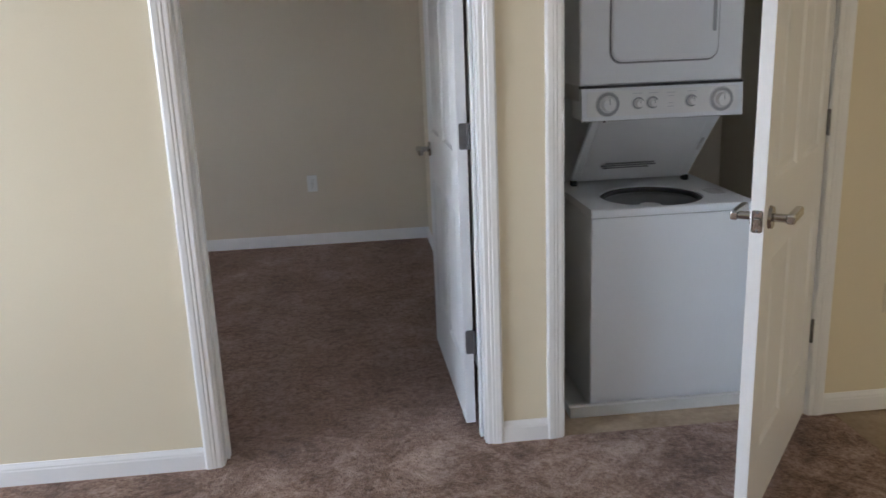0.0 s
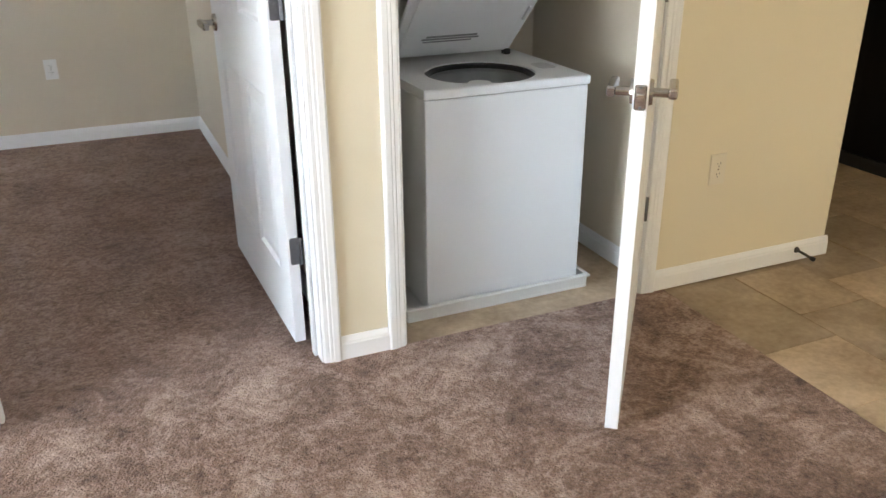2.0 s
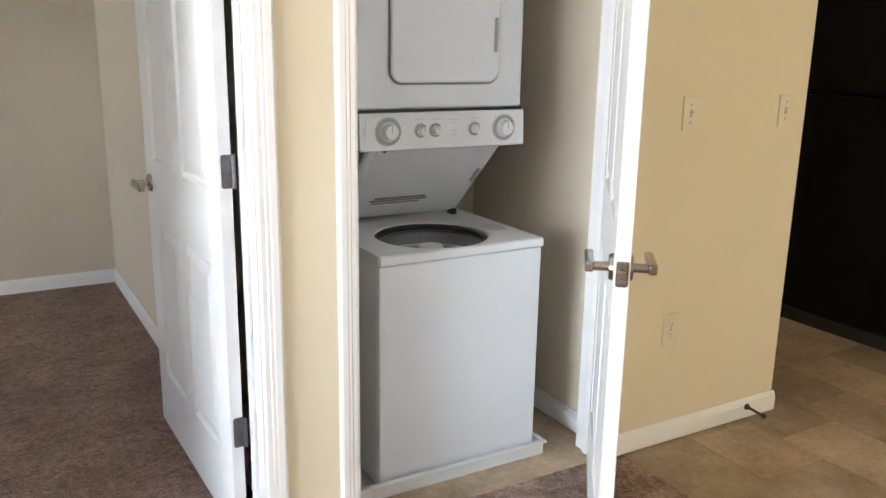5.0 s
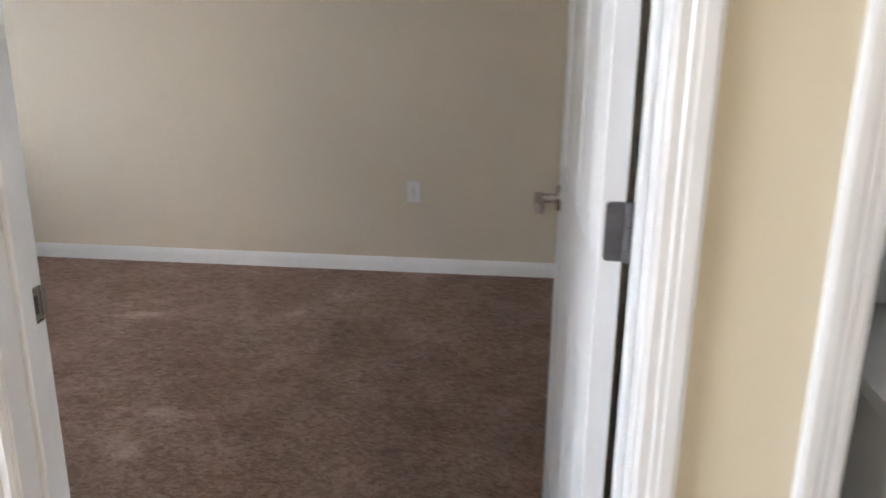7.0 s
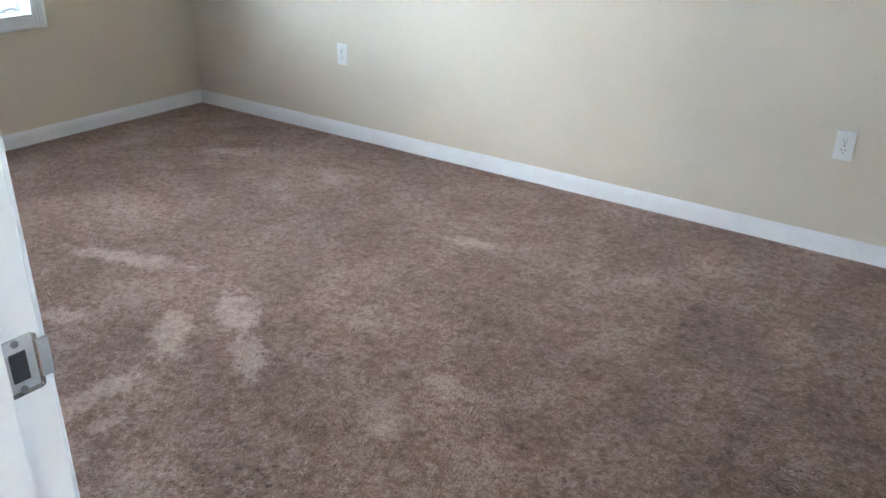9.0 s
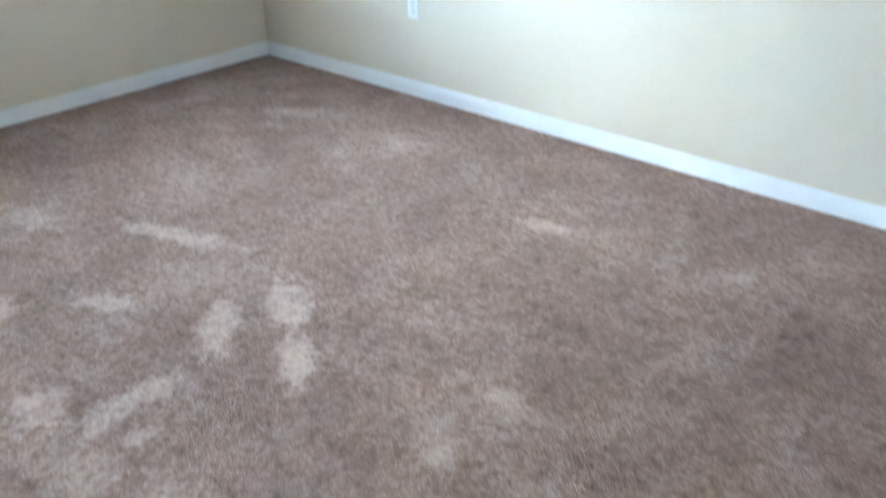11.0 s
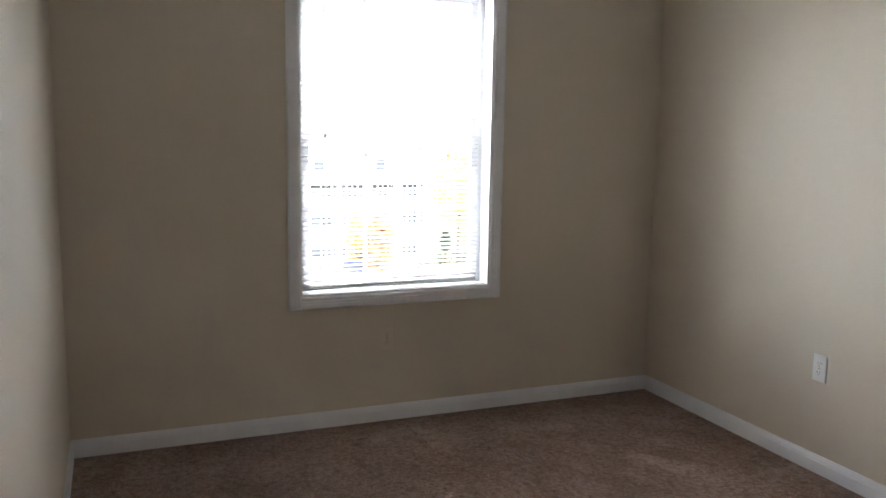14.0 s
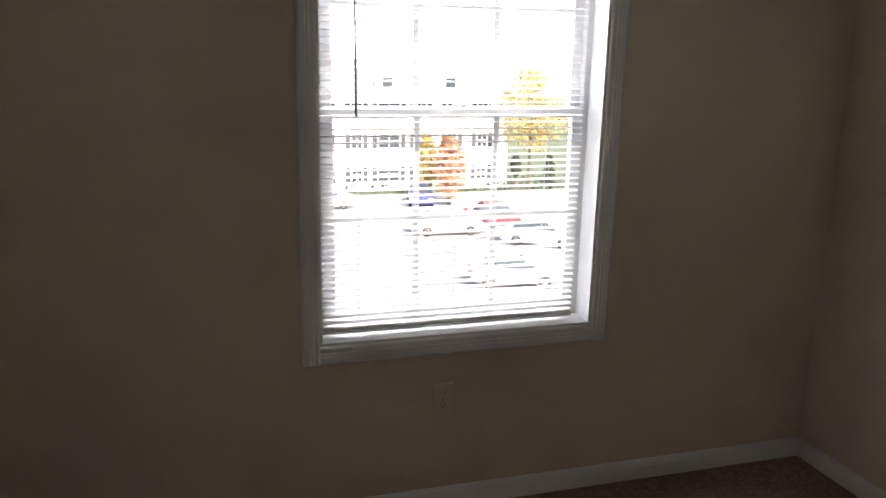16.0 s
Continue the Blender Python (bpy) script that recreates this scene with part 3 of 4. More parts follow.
def laundry_centre():
    u = thing("laundry_centre", pose(0, 0, 0), "white stacked washer and dryer with the washer lid open", "washer dryer")
    top, back = 0.783, 0.815
    tub_x, tub_y, tub_r = UM - 0.015, 0.362, 0.180
    cab = part("washer_cabinet", box(UX0, UX1, UF, UF + 0.022, 0.016, 0.750, 0.006, 3), ENAMEL, u, "white enamel washer front")
    for x0, x1 in ((UX0 + 0.001, UX0 + 0.012), (UX1 - 0.012, UX1 - 0.001)):
        part("side_panel", box(x0, x1, UF + 0.020, back, 0.016, 0.752, 0.002, 1), ENAMEL, u)
    part("back_panel", box(UX0 + 0.012, UX1 - 0.012, back - 0.01, back, 0.02, 0.752), ENAMEL, u)
    for x in (UX0 + 0.05, UX1 - 0.05):
        for y in (UF + 0.06, back - 0.06):
            part("foot", rod((x, y, 0.0), (x, y, 0.03), 0.018, 16), DARK, u)
    bm = box(UX0 + 0.003, UX1 - 0.003, UF + 0.003, UF + 0.018, 0.7495, 0.7535)
    for xa, xb in ((UX0 + 0.003, UX0 + 0.012), (UX1 - 0.012, UX1 - 0.003)):
        add_box(bm, xa, xb, UF + 0.018, back - 0.003, 0.7495, 0.7535)
    part("seam", bm, GREY, u, "dark seam under the washer top")
    part("washer_top", ring_plate(UX0, UX1, UF - 0.003, back, tub_x, tub_y, tub_r + 0.012, 0.753, top), ENAMEL, u, "white enamel washer top with tub opening")
    bm = sweep([(0, 0), (0.005, 0.004), (0.006, 0.012), (0.005, 0.026), (0, 0.030)], (UX0, UF - 0.003, 0.753), (UX1, UF - 0.003, 0.753), (0, -1, 0), (0, 0, 1))
    part("top_lip", bm, ENAMEL, u)
    part("tub_gasket", ring(tub_x, tub_y, 0.763, tub_r - 0.006, tub_r + 0.012, 0.018), DARK, u, "black tub gasket")
    bm = bmesh.new()
    sides = 48
    loops = [[bm.verts.new((tub_x + r * math.cos(2 * math.pi * i / sides), tub_y + r * math.sin(2 * math.pi * i / sides), z)) for i in range(sides)]
             for r, z in ((tub_r - 0.004, 0.770), (tub_r + 0.012, 0.748), (tub_r + 0.012, 0.36), (tub_r, 0.33))]
    for a, b in zip(loops, loops[1:]):
        for i in range(sides):
            bm.faces.new((a[(i + 1) % sides], a[i], b[i], b[(i + 1) % sides]))
    bm.faces.new(loops[-1])
    part("basket", bm, GREY, u, "pale wash basket")
    for z, r in ((0.700, 0.010), (0.640, 0.012), (0.570, 0.012)):
        part("basket_ring", ring(tub_x, tub_y, z, tub_r - 0.004, tub_r + 0.010, r), PALE if z != 0.640 else DARK, u, "ring moulded in the basket wall")
    bm = rod((tub_x, tub_y, 0.33), (tub_x, tub_y, 0.725), 0.075, 28, 0.036)
    add_rod(bm, (tub_x, tub_y, 0.725), (tub_x, tub_y, 0.748), 0.048, 28, 0.040)
    for k in range(4):
        a = radians(90 * k + 20)
        c, s = math.cos(a), math.sin(a)
        add_sweep(bm, [(0.03, 0.34), (0.14, 0.34), (0.10, 0.45), (0.05, 0.70), (0.03, 0.72)], (tub_x - 0.006 * -s, tub_y - 0.006 * c, 0), (tub_x + 0.006 * -s, tub_y + 0.006 * c, 0), (c, s, 0), (0, 0, 1))
    part("agitator", bm, WHITE_PLATE, u, "white agitator")
    # lid, leaning forward under the dryer
    low, high = Vector((0, 0.640, 0.794)), Vector((0, 0.318, 1.098))
    along = (high - low).normalized()
    face = Vector((0, along.z, -along.y))
    if face.y > 0:
        face = -face
    lx0, lx1 = UX0 + 0.050, UX1 - 0.058
    m = Matrix((Vector((1, 0, 0)), along, face)).transposed().to_4x4()
    m.translation = low
    length = (high - low).length
    bm = box(lx0, lx1, 0, length, -0.022, -0.004, 0.007, 3)
    bm.transform(m)
    lid = part("lid", bm, ENAMEL, u, "open white washer lid")
    bm = box(lx0 + 0.03, lx1 - 0.045, 0.035, length - 0.02, -0.006, 0.001, 0.004, 2)
    bm.transform(m)
    part("lid_liner", bm, ENAMEL, lid, "raised inner face of the lid")
    for k, (a, b, h) in enumerate(((0.115, 0.315, 0.011), (0.100, 0.325, 0.010), (0.110, 0.300, 0.008))):
        bm = box(lx0 + a, lx0 + b, 0.096 + 0.014 * (2 - k), 0.096 + 0.014 * (2 - k) + h, 0.0008, 0.0016)
        bm.transform(m)
        part("warning_line", bm, LABEL, lid, "line of small dark warning print")
    for x in (lx0 + 0.012, lx1 - 0.012):
        part("lid_hinge", box(x - 0.012, x + 0.012, 0.625, 0.662, top - 0.001, top + 0.022, 0.005), DARK, lid, "dark lid hinge")
    bm = box(lx1 - 0.030, lx1 - 0.018, length * 0.45, length * 0.62, -0.004, 0.006, 0.003)
    bm.transform(m)
    part("lid_catch", bm, PALE, lid)
    part("dispenser", rounded_plate(UX1 - 0.095, UX1 - 0.030, -0.40, -0.30, 0, 0.004, 0.02), PALE, u).matrix_local = Matrix.Translation((0, 0, 0)) @ Matrix(((1, 0, 0, 0), (0, 0, -1, 0.02), (0, -1, 0, top + 0.003), (0, 0, 0, 1)))
    # upright back, dryer cabinet
    part("back_column", box(UX0 + 0.02, UX1 - 0.02, 0.745, 0.812, top, 1.21, 0.004), ENAMEL, u)
    df, pf = 0.322, 0.298
    body = part("dryer_cabinet", box(UX0 - 0.002, UX1 + 0.002, df, 0.812, 1.206, 1.822, 0.008, 3), ENAMEL, u, "white enamel dryer cabinet")
    part("underside", box(UX0 + 0.006, UX1 - 0.006, df + 0.01, 0.74, 1.150, 1.206), PALE, u)
    # solid dark strip puts the shadow of this gap into the colour
    part("shadow_gap", box(UX0, UX1, pf + 0.014, df + 0.02, 1.197, 1.2065), DARK, u, "dark strip for the shaded seam between dryer and controls")
    bm = sweep([(0, 0), (0.006, -0.004), (0.012, 0.0), (0.006, 0.112), (0, 0.114)], (UX0, pf + 0.010, 1.084), (UX1, pf + 0.010, 1.084), (0, -1, 0), (0, 0, 1))
    add_box(bm, UX0 + 0.001, UX1 - 0.001, pf + 0.010, df + 0.12, 1.085, 1.150, 0.002, 1)
    add_box(bm, UX0 + 0.001, UX1 - 0.001, pf + 0.010, df + 0.02, 1.150, 1.197, 0.001, 1)
    console = part("control_panel", bm, ENAMEL, u, "white control panel with dials")
    part("panel_inlay", box(UX0 + 0.018, UX1 - 0.018, pf - 0.0015, pf + 0.006, 1.097, 1.187, 0.0007, 1), WHITE_PLATE, console)
    yk = pf - 0.0012
    for f, s, g in ((0.157, 0.045, 0.024), (0.345, 0.023, 0.015), (0.434, 0.023, 0.015), (0.677, 0.023, 0.015), (0.868, 0.045, 0.024)):
        knob(console, UX0 + 0.6 * f, yk, 1.141, s, g, "round grey and white dial")
    for x0, x1, z in ((0.52, 0.58, 1.172), (0.53, 0.57, 1.160), (0.31, 0.37, 1.174), (0.41, 0.47, 1.174), (0.65, 0.71, 1.174), (0.535, 0.565, 1.135), (0.53, 0.57, 1.122)):
        part("print_line", box(UX0 + 0.6 * x0, UX0 + 0.6 * x1, yk - 0.0008, yk + 0.0004, z, z + 0.003), PALE, console, "small grey printed line")
    part("panel_screw", rod((UX0 + 0.085, pf + 0.006, 1.083), (UX0 + 0.085, pf + 0.006, 1.076), 0.005, 12), DARK, console)
    part("groove", rounded_plate(1.333, 1.741, 1.280, 1.730, df - 0.0015, df + 0.004, 0.045, 0.001), GREY, u, "grey groove round the dryer door")
    door = part("dryer_door", rounded_plate(1.339, 1.735, 1.287, 1.724, df - 0.016, df + 0.004, 0.040, 0.008), ENAMEL, u, "white dryer door with rounded corners")
    part("pull", rounded_plate(1.709, 1.723, 1.383, 1.493, df - 0.0175, df - 0.012, 0.006, 0.001), GREY, door, "recessed grey door pull")
    part("door_outline", rounded_plate(1.3365, 1.7375, 1.2845, 1.7265, df - 0.0035, df + 0.002, 0.042, 0.001), DARK, u, "dark line round the dryer door")
    part("console_lip", box(UX0 + 0.002, UX1 - 0.002, pf + 0.012, pf + 0.03, 1.0785, 1.0838), DARK, u, "dark lower edge of the control panel")
    part("side_bracket", box(UX1 + 0.001, UX1 + 0.014, pf + 0.03, pf + 0.06, 1.165, 1.205, 0.004), DARK, u, "small black side bracket")
    return u


laundry_centre()


# ---- wall plates ----
def outlet(m, material, label):
    """A duplex outlet; local y points out of the wall."""
    o = thing("wall_outlet", m, label, "outlet")
    part("cover_plate", plate_mesh(0.035, 0.057), material, o)
    for z in (-0.0195, 0.0195):
        bm = bmesh.new()
        add_rod(bm, (0, 0.003, z), (0, 0.0072, z), 0.0168, 28)
        s = part("socket", bm, material, o)
        for x, h in ((-0.0063, 0.0042), (0.0063, 0.0034)):
            part("slot", box(x - 0.0012, x + 0.0012, 0.0068, 0.0076, z + 0.003 - h, z + 0.003 + h), DARK, s, "dark slot")
        part("ground_hole", rod((0, 0.0068, z - 0.008), (0, 0.0076, z - 0.008), 0.0024, 12), DARK, s)
    part("screw", rod((0, 0.005, 0), (0, 0.0068, 0), 0.003, 12), STEEL, o)
    return o


def plate_mesh(hw, hh):
    bm = box(-hw, hw, -0.001, 0.0055, -hh, hh)
    front = [e for e in bm.edges if all(v.co.y > 0.004 for v in e.verts)]
    bmesh.ops.bevel(bm, geom=front, offset=0.0035, segments=3, affect="EDGES", profile=0.6)
    return bm


def switch(m, material, label):
    s = thing("light_switch", m, label, "switch")
    part("cover_plate", plate_mesh(0.035, 0.057), material, s)
    part("toggle_slot", box(-0.0055, 0.0055, 0.0050, 0.0062, -0.0125, 0.0125), GREY, s)
    bm = box(-0.0042, 0.0042, 0.004, 0.019, -0.004, 0.006, 0.0015)
    bm.transform(Matrix.Rotation(radians(22), 4, "X"))
    part("toggle", bm, material, s)
    for z in (-0.030, 0.030):
        part("screw", rod((0, 0.005, z), (0, 0.0064, z), 0.003, 12), STEEL, s)
    return s


switch(pose(2.298, 0, 1.195, 0, 0, 180), PLATE, "ivory toggle light switch on the cream wall")
switch(pose(2.775, 0, 1.195, 0, 0, 180), PLATE, "ivory toggle light switch near the wall corner")
outlet(pose(2.290, 0, 0.436, 0, 0, 180), PLATE, "ivory duplex outlet low on the cream wall")
outlet(pose(0.088, NORTH, 0.436, 0, 0, 180), WHITE_PLATE, "white duplex outlet on the beige bedroom wall")
outlet(pose(-2.41, NORTH, 0.452, 0, 0, 180), WHITE_PLATE, "white duplex outlet near the bedroom corner")
# ivory instead of bedroom white: the shade below the window is in the colour
outlet(pose(WEST, 1.54, 0.415, 0, 0, -90), PLATE, "duplex outlet under the window, ivory to paint in its shade")

# spring door stop screwed to the baseboard
ds = thing("door_stop", pose(2.735, -0.013, 0.046), "dark metal door stop screwed into the baseboard", "door stop")
part("base_flange", rod((0, 0, 0), (0, -0.008, 0), 0.013, 20, 0.010), RUBBER, ds)
bm = rod((0, -0.007, 0), (0.012, -0.068, -0.012), 0.0052, 14)
part("shaft", bm, RUBBER, ds)
part("rubber_tip", rod((0.012, -0.066, -0.0118), (0.0145, -0.080, -0.0142), 0.0090, 16), DARK, ds, "black rubber tip")


# ---- kitchen edge ----
def refrigerator():
    f = thing("refrigerator", pose(3.93, 0.03, -0.002), "tall glossy black refrigerator on the vinyl floor", "refrigerator")
    part("cabinet", box(0.06, 0.78, 0, 0.90, 0.0, 1.77, 0.008), BLACK, f)
    part("kick_grille", box(0.004, 0.06, 0.01, 0.89, 0.0, 0.068, 0.003), DARK, f)
    part("fridge_door", box(0, 0.055, 0.003, 0.897, 0.072, 1.195, 0.012, 3), BLACK, f)
    part("freezer_door", box(0, 0.055, 0.003, 0.897, 1.207, 1.765, 0.012, 3), BLACK, f)
    for z0, z1 in ((0.75, 1.17), (1.23, 1.55)):
        bm = rod((-0.045, 0.06, z0), (-0.045, 0.06, z1), 0.011, 16)
        add_rod(bm, (-0.045, 0.06, z0 + 0.02), (0.003, 0.06, z0 + 0.02), 0.009, 12)
        add_rod(bm, (-0.045, 0.06, z1 - 0.02), (0.003, 0.06, z1 - 0.02), 0.009, 12)
        part("handle", bm, BLACK, f)
    return f


refrigerator()


# ---- bedroom window ----
def bedroom_window():
    w = thing("window_1", pose(0, 0, 0), "white vinyl double-hung window with grid bars and white casing", "window", kind="structure")
    for y, s in ((WY0, -1), (WY1, 1)):
        part("casing", sweep(CASE, (WEST, y, WZ0 - 0.057), (WEST, y, WZ1 + 0.057), (0, s, 0), (1, 0, 0)), TRIM, w)
    part("casing", sweep(CASE, (WEST, WY0, WZ0), (WEST, WY1, WZ0), (0, 0, -1), (1, 0, 0)), TRIM, w)
    part("casing", sweep(CASE, (WEST, WY0, WZ1), (WEST, WY1, WZ1), (0, 0, 1), (1, 0, 0)), TRIM, w)
    # jamb lining
    d0, d1 = WEST - 0.100, WEST + 0.002
    for a, b, e, f in ((WY0, WY0 + 0.010, WZ0, WZ1), (WY1 - 0.010, WY1, WZ0, WZ1), (WY0 + 0.010, WY1 - 0.010, WZ0, WZ0 + 0.010), (WY0 + 0.010, WY1 - 0.010, WZ1 - 0.010, WZ1)):
        part("jamb_lining", box(d0, d1, a, b, e, f), TRIM, w)
    y0, y1, z0, z1 = WY0 + 0.010, WY1 - 0.010, WZ0 + 0.010, WZ1 - 0.010
    fx0, fx1 = WEST - 0.158, WEST - 0.100
    for a, b, e, f in ((WY0, y0 + 0.022, WZ0, WZ1), (y1 - 0.022, WY1, WZ0, WZ1), (y0 + 0.022, y1 - 0.022, WZ0, z0 + 0.022), (y0 + 0.022, y1 - 0.022, z1 - 0.022, WZ1)):
        part("vinyl_frame", box(fx0, fx1, a, b, e, f), VINYL_FRAME, w)
    mid = 1.383
    ya, yb = y0 + 0.022, y1 - 0.022
    for name, xa, xb, za, zb in (("lower_sash", WEST - 0.128, WEST - 0.102, z0 + 0.022, mid + 0.018), ("upper_sash", WEST - 0.156, WEST - 0.130, mid - 0.018, z1 - 0.022)):
        bm = bmesh.new()
        for a, b, e, f in ((ya, ya + 0.036, za, zb), (yb - 0.036, yb, za, zb), (ya + 0.036, yb - 0.036, za, za + 0.036), (ya + 0.036, yb - 0.036, zb - 0.036, zb)):
            add_box(bm, xa, xb, a, b, e, f)
        sash = part(name, bm, VINYL_FRAME, w)
        ga, gb, gc, gd = ya + 0.036, yb - 0.036, za + 0.036, zb - 0.036
        pane = part("pane", box((xa + xb) / 2 - 0.002, (xa + xb) / 2 + 0.002, ga, gb, gc, gd), GLASS, sash, "clear glass pane")
        pane.visible_shadow = False
        xm = (xa + xb) / 2
        for k in (1, 2):
            y = ga + (gb - ga) * k / 3
            part("grid_bar", box(xm + 0.003, xm + 0.009, y - 0.0105, y + 0.0105, gc, gd, 0.001, 1), VINYL_FRAME, sash)
        z = (gc + gd) / 2
        part("grid_bar", box(xm + 0.0032, xm + 0.0088, ga, gb, z - 0.0105, z + 0.0105, 0.001, 1), VINYL_FRAME, sash)
    part("sash_lock", box(WEST - 0.104, WEST - 0.085, (ya + yb) / 2 - 0.02, (ya + yb) / 2 + 0.02, mid + 0.018, mid + 0.030, 0.004), VINYL_FRAME, w)
    return w


bedroom_window()


def window_blind():
    b = thing("window_blind", pose(0, 0, 0), "white mini blind let down with its slats open", "blind")
    x = WEST - 0.050
    y0, y1 = WY0 + 0.016, WY1 - 0.058
    part("head_rail", box(x - 0.014, x + 0.014, y0, y1, WZ1 - 0.040, WZ1 - 0.012, 0.003), SLAT, b)
    part("bottom_rail", box(x - 0.013, x + 0.013, y0, y1, WZ0 + 0.024, WZ0 + 0.033, 0.003), SLAT, b, "white bottom rail")
    bm = bmesh.new()
    prof = [(-0.0125, 0.0), (-0.006, 0.0016), (0.0, 0.0021), (0.006, 0.0016), (0.0125, 0.0), (0.0125, 0.0006), (0.006, 0.0022), (0.0, 0.0027), (-0.006, 0.0022), (-0.0125, 0.0006)]
    add_sweep(bm, prof, (0, y0, 0), (0, y1, 0), (1, 0, 0), (0, 0, 1))
    me = bpy.data.meshes.new("slat")
    bm.to_mesh(me)
    bm.free()
    me.materials.append(SLAT)
    z, stack = WZ0 + 0.036, 0
    while z < WZ1 - 0.05:
        s = new("slat", me)
        s.parent = b
        s.matrix_local = Matrix.Translation((x, 0, z)) @ Matrix.Rotation(radians(5 + random.uniform(-1.5, 1.5)), 4, "Y")
        stack += 1
        z += 0.006 if stack < 3 else 0.0215
    for y in (y0 + 0.12, (y0 + y1) / 2, y1 - 0.12):
        for dx in (-0.0135, 0.0135):
            part("ladder_cord", rod((x + dx, y, WZ0 + 0.03), (x + dx, y, WZ1 - 0.03), 0.0007, 6), SLAT, b)
    wand = part("tilt_wand", rod((x + 0.022, y0 + 0.105, WZ1 - 0.035), (x + 0.026, y0 + 0.110, 1.385), 0.0032, 10), GREY, b, "grey tilt wand")
    part("wand_grip", rod((x + 0.026, y0 + 0.110, 1.52), (x + 0.026, y0 + 0.110, 1.378), 0.0045, 10), GREY, wand)
    return b


window_blind()

# plain window frames out of sight in their openings: living room, and added kitchen
w = thing("window_2", pose(0, 0, 0), "plain white living room window frame", "window", kind="structure")
for a, b, c, d in ((LY0, LY0 + 0.05, LZ0, LZ1), (LY1 - 0.05, LY1, LZ0, LZ1), (LY0 + 0.05, LY1 - 0.05, LZ0, LZ0 + 0.05), (LY0 + 0.05, LY1 - 0.05, LZ1 - 0.05, LZ1)):
    part("window_frame", box(WEST - 0.12, WEST - 0.06, a, b, c, d), VINYL_FRAME, w)
w = thing("window_3", pose(0, 0, 0), "plain white frame of an added, unseen kitchen window", "window", kind="structure")
for a, b, c, d in ((KX0, KX0 + 0.05, KZ0, KZ1), (KX1 - 0.05, KX1, KZ0, KZ1), (KX0 + 0.05, KX1 - 0.05, KZ0, KZ0 + 0.05), (KX0 + 0.05, KX1 - 0.05, KZ1 - 0.05, KZ1)):
    part("window_frame", box(a, b, SOUTH - 0.11, SOUTH - 0.05, c, d), VINYL_FRAME, w)


# ---- outdoors, two storeys below ----
GROUND_Z = -9.9
ASPHALT = varied("pale_worn_asphalt", (0.16, 0.16, 0.16), (0.24, 0.24, 0.235), 0.9, 0.3, 30, 0.3, 0.01)
GRASS = varied("lawn", (0.055, 0.075, 0.035), (0.10, 0.12, 0.06), 0.95, 0.8, 40, 0.5, 0.02)
CONCRETE = varied("concrete", (0.42, 0.41, 0.39), (0.52, 0.51, 0.49), 0.85, 1, 40, 0.2, 0.005)
SIDING = varied("white_siding", (0.66, 0.66, 0.64), (0.74, 0.74, 0.72), 0.7, 0.6, 20, 0.1, 0.005, stretch=(1, 0.2, 3))
SHINGLE = varied("grey_shingle", (0.17, 0.17, 0.18), (0.26, 0.26, 0.27), 0.9, 1, 20, 0.3, 0.01)
DARK_GLASS = varied("dark_window_glass", (0.03, 0.04, 0.05), (0.06, 0.07, 0.08), 0.12, 0.5, 10, 0.0, 0.001)
SHUTTER = varied("dark_shutter", (0.04, 0.045, 0.055), (0.06, 0.065, 0.075), 0.6, 2, 30, 0.1, 0.003)
HEDGE = varied("hedge_leaf", (0.035, 0.046, 0.03), (0.065, 0.08, 0.05), 0.8, 3, 30, 0.2, 0.01)
GOLD = varied("yellow_leaf", (0.34, 0.24, 0.07), (0.44, 0.32, 0.11), 0.75, 1.5, 30, 0.2, 0.01)
ORANGE = varied("orange_leaf", (0.36, 0.16, 0.07), (0.46, 0.23, 0.11), 0.75, 1.5, 30, 0.2, 0.01)
BARK = varied("bark", (0.08, 0.06, 0.045), (0.13, 0.10, 0.08), 0.9, 4, 40, 0.5, 0.01)
TYRE = varied("tyre_rubber", (0.02, 0.02, 0.02), (0.035, 0.035, 0.035), 0.85, 10, 80, 0.1, 0.002)

structure("ground", box(-2500, 2500, -2500, 2500, GROUND_Z - 0.5, GROUND_Z), GRASS, "lawn and ground around the buildings", "ground")
structure("road", box(-61.0, -14.0, -60, 80, GROUND_Z, GROUND_Z + 0.02), ASPHALT, "pale worn asphalt parking lot", "parking lot")
# added board that glows, so the distance beyond the building washes out white
DISTANCE_GLOW = mat("pale_distance_glow", (0.8, 0.82, 0.84), 1.0, 0, 0)
DISTANCE_GLOW.node_tree.nodes["Principled BSDF"].inputs["Emission Color"].default_value = (0.9, 0.95, 1.0, 1)
DISTANCE_GLOW.node_tree.nodes["Principled BSDF"].inputs["Emission Strength"].default_value = 0.8
structure("backdrop", box(-181, -180, -250, 300, GROUND_Z, 14), DISTANCE_GLOW, "pale glowing board added for the washed-out distance behind the building", "backdrop")
structure("pavement", box(-62.2, -61.0, -60, 80, GROUND_Z, GROUND_Z + 0.15), CONCRETE, "raised concrete kerb and footpath", "pavement")
LINE = varied("white_line_paint", (0.62, 0.62, 0.60), (0.74, 0.74, 0.72), 0.7, 3, 40, 0.1, 0.002)
lot = bpy.data.objects["road"]
for k in range(14):
    y = 0.4 + 2.75 * k
    part("bay_line", box(-37.5, -32.5, y, y + 0.10, GROUND_Z + 0.021, GROUND_Z + 0.025), LINE, lot)
    part("bay_line", box(-50.5, -45.5, y, y + 0.10, GROUND_Z + 0.021, GROUND_Z + 0.025), LINE, lot)


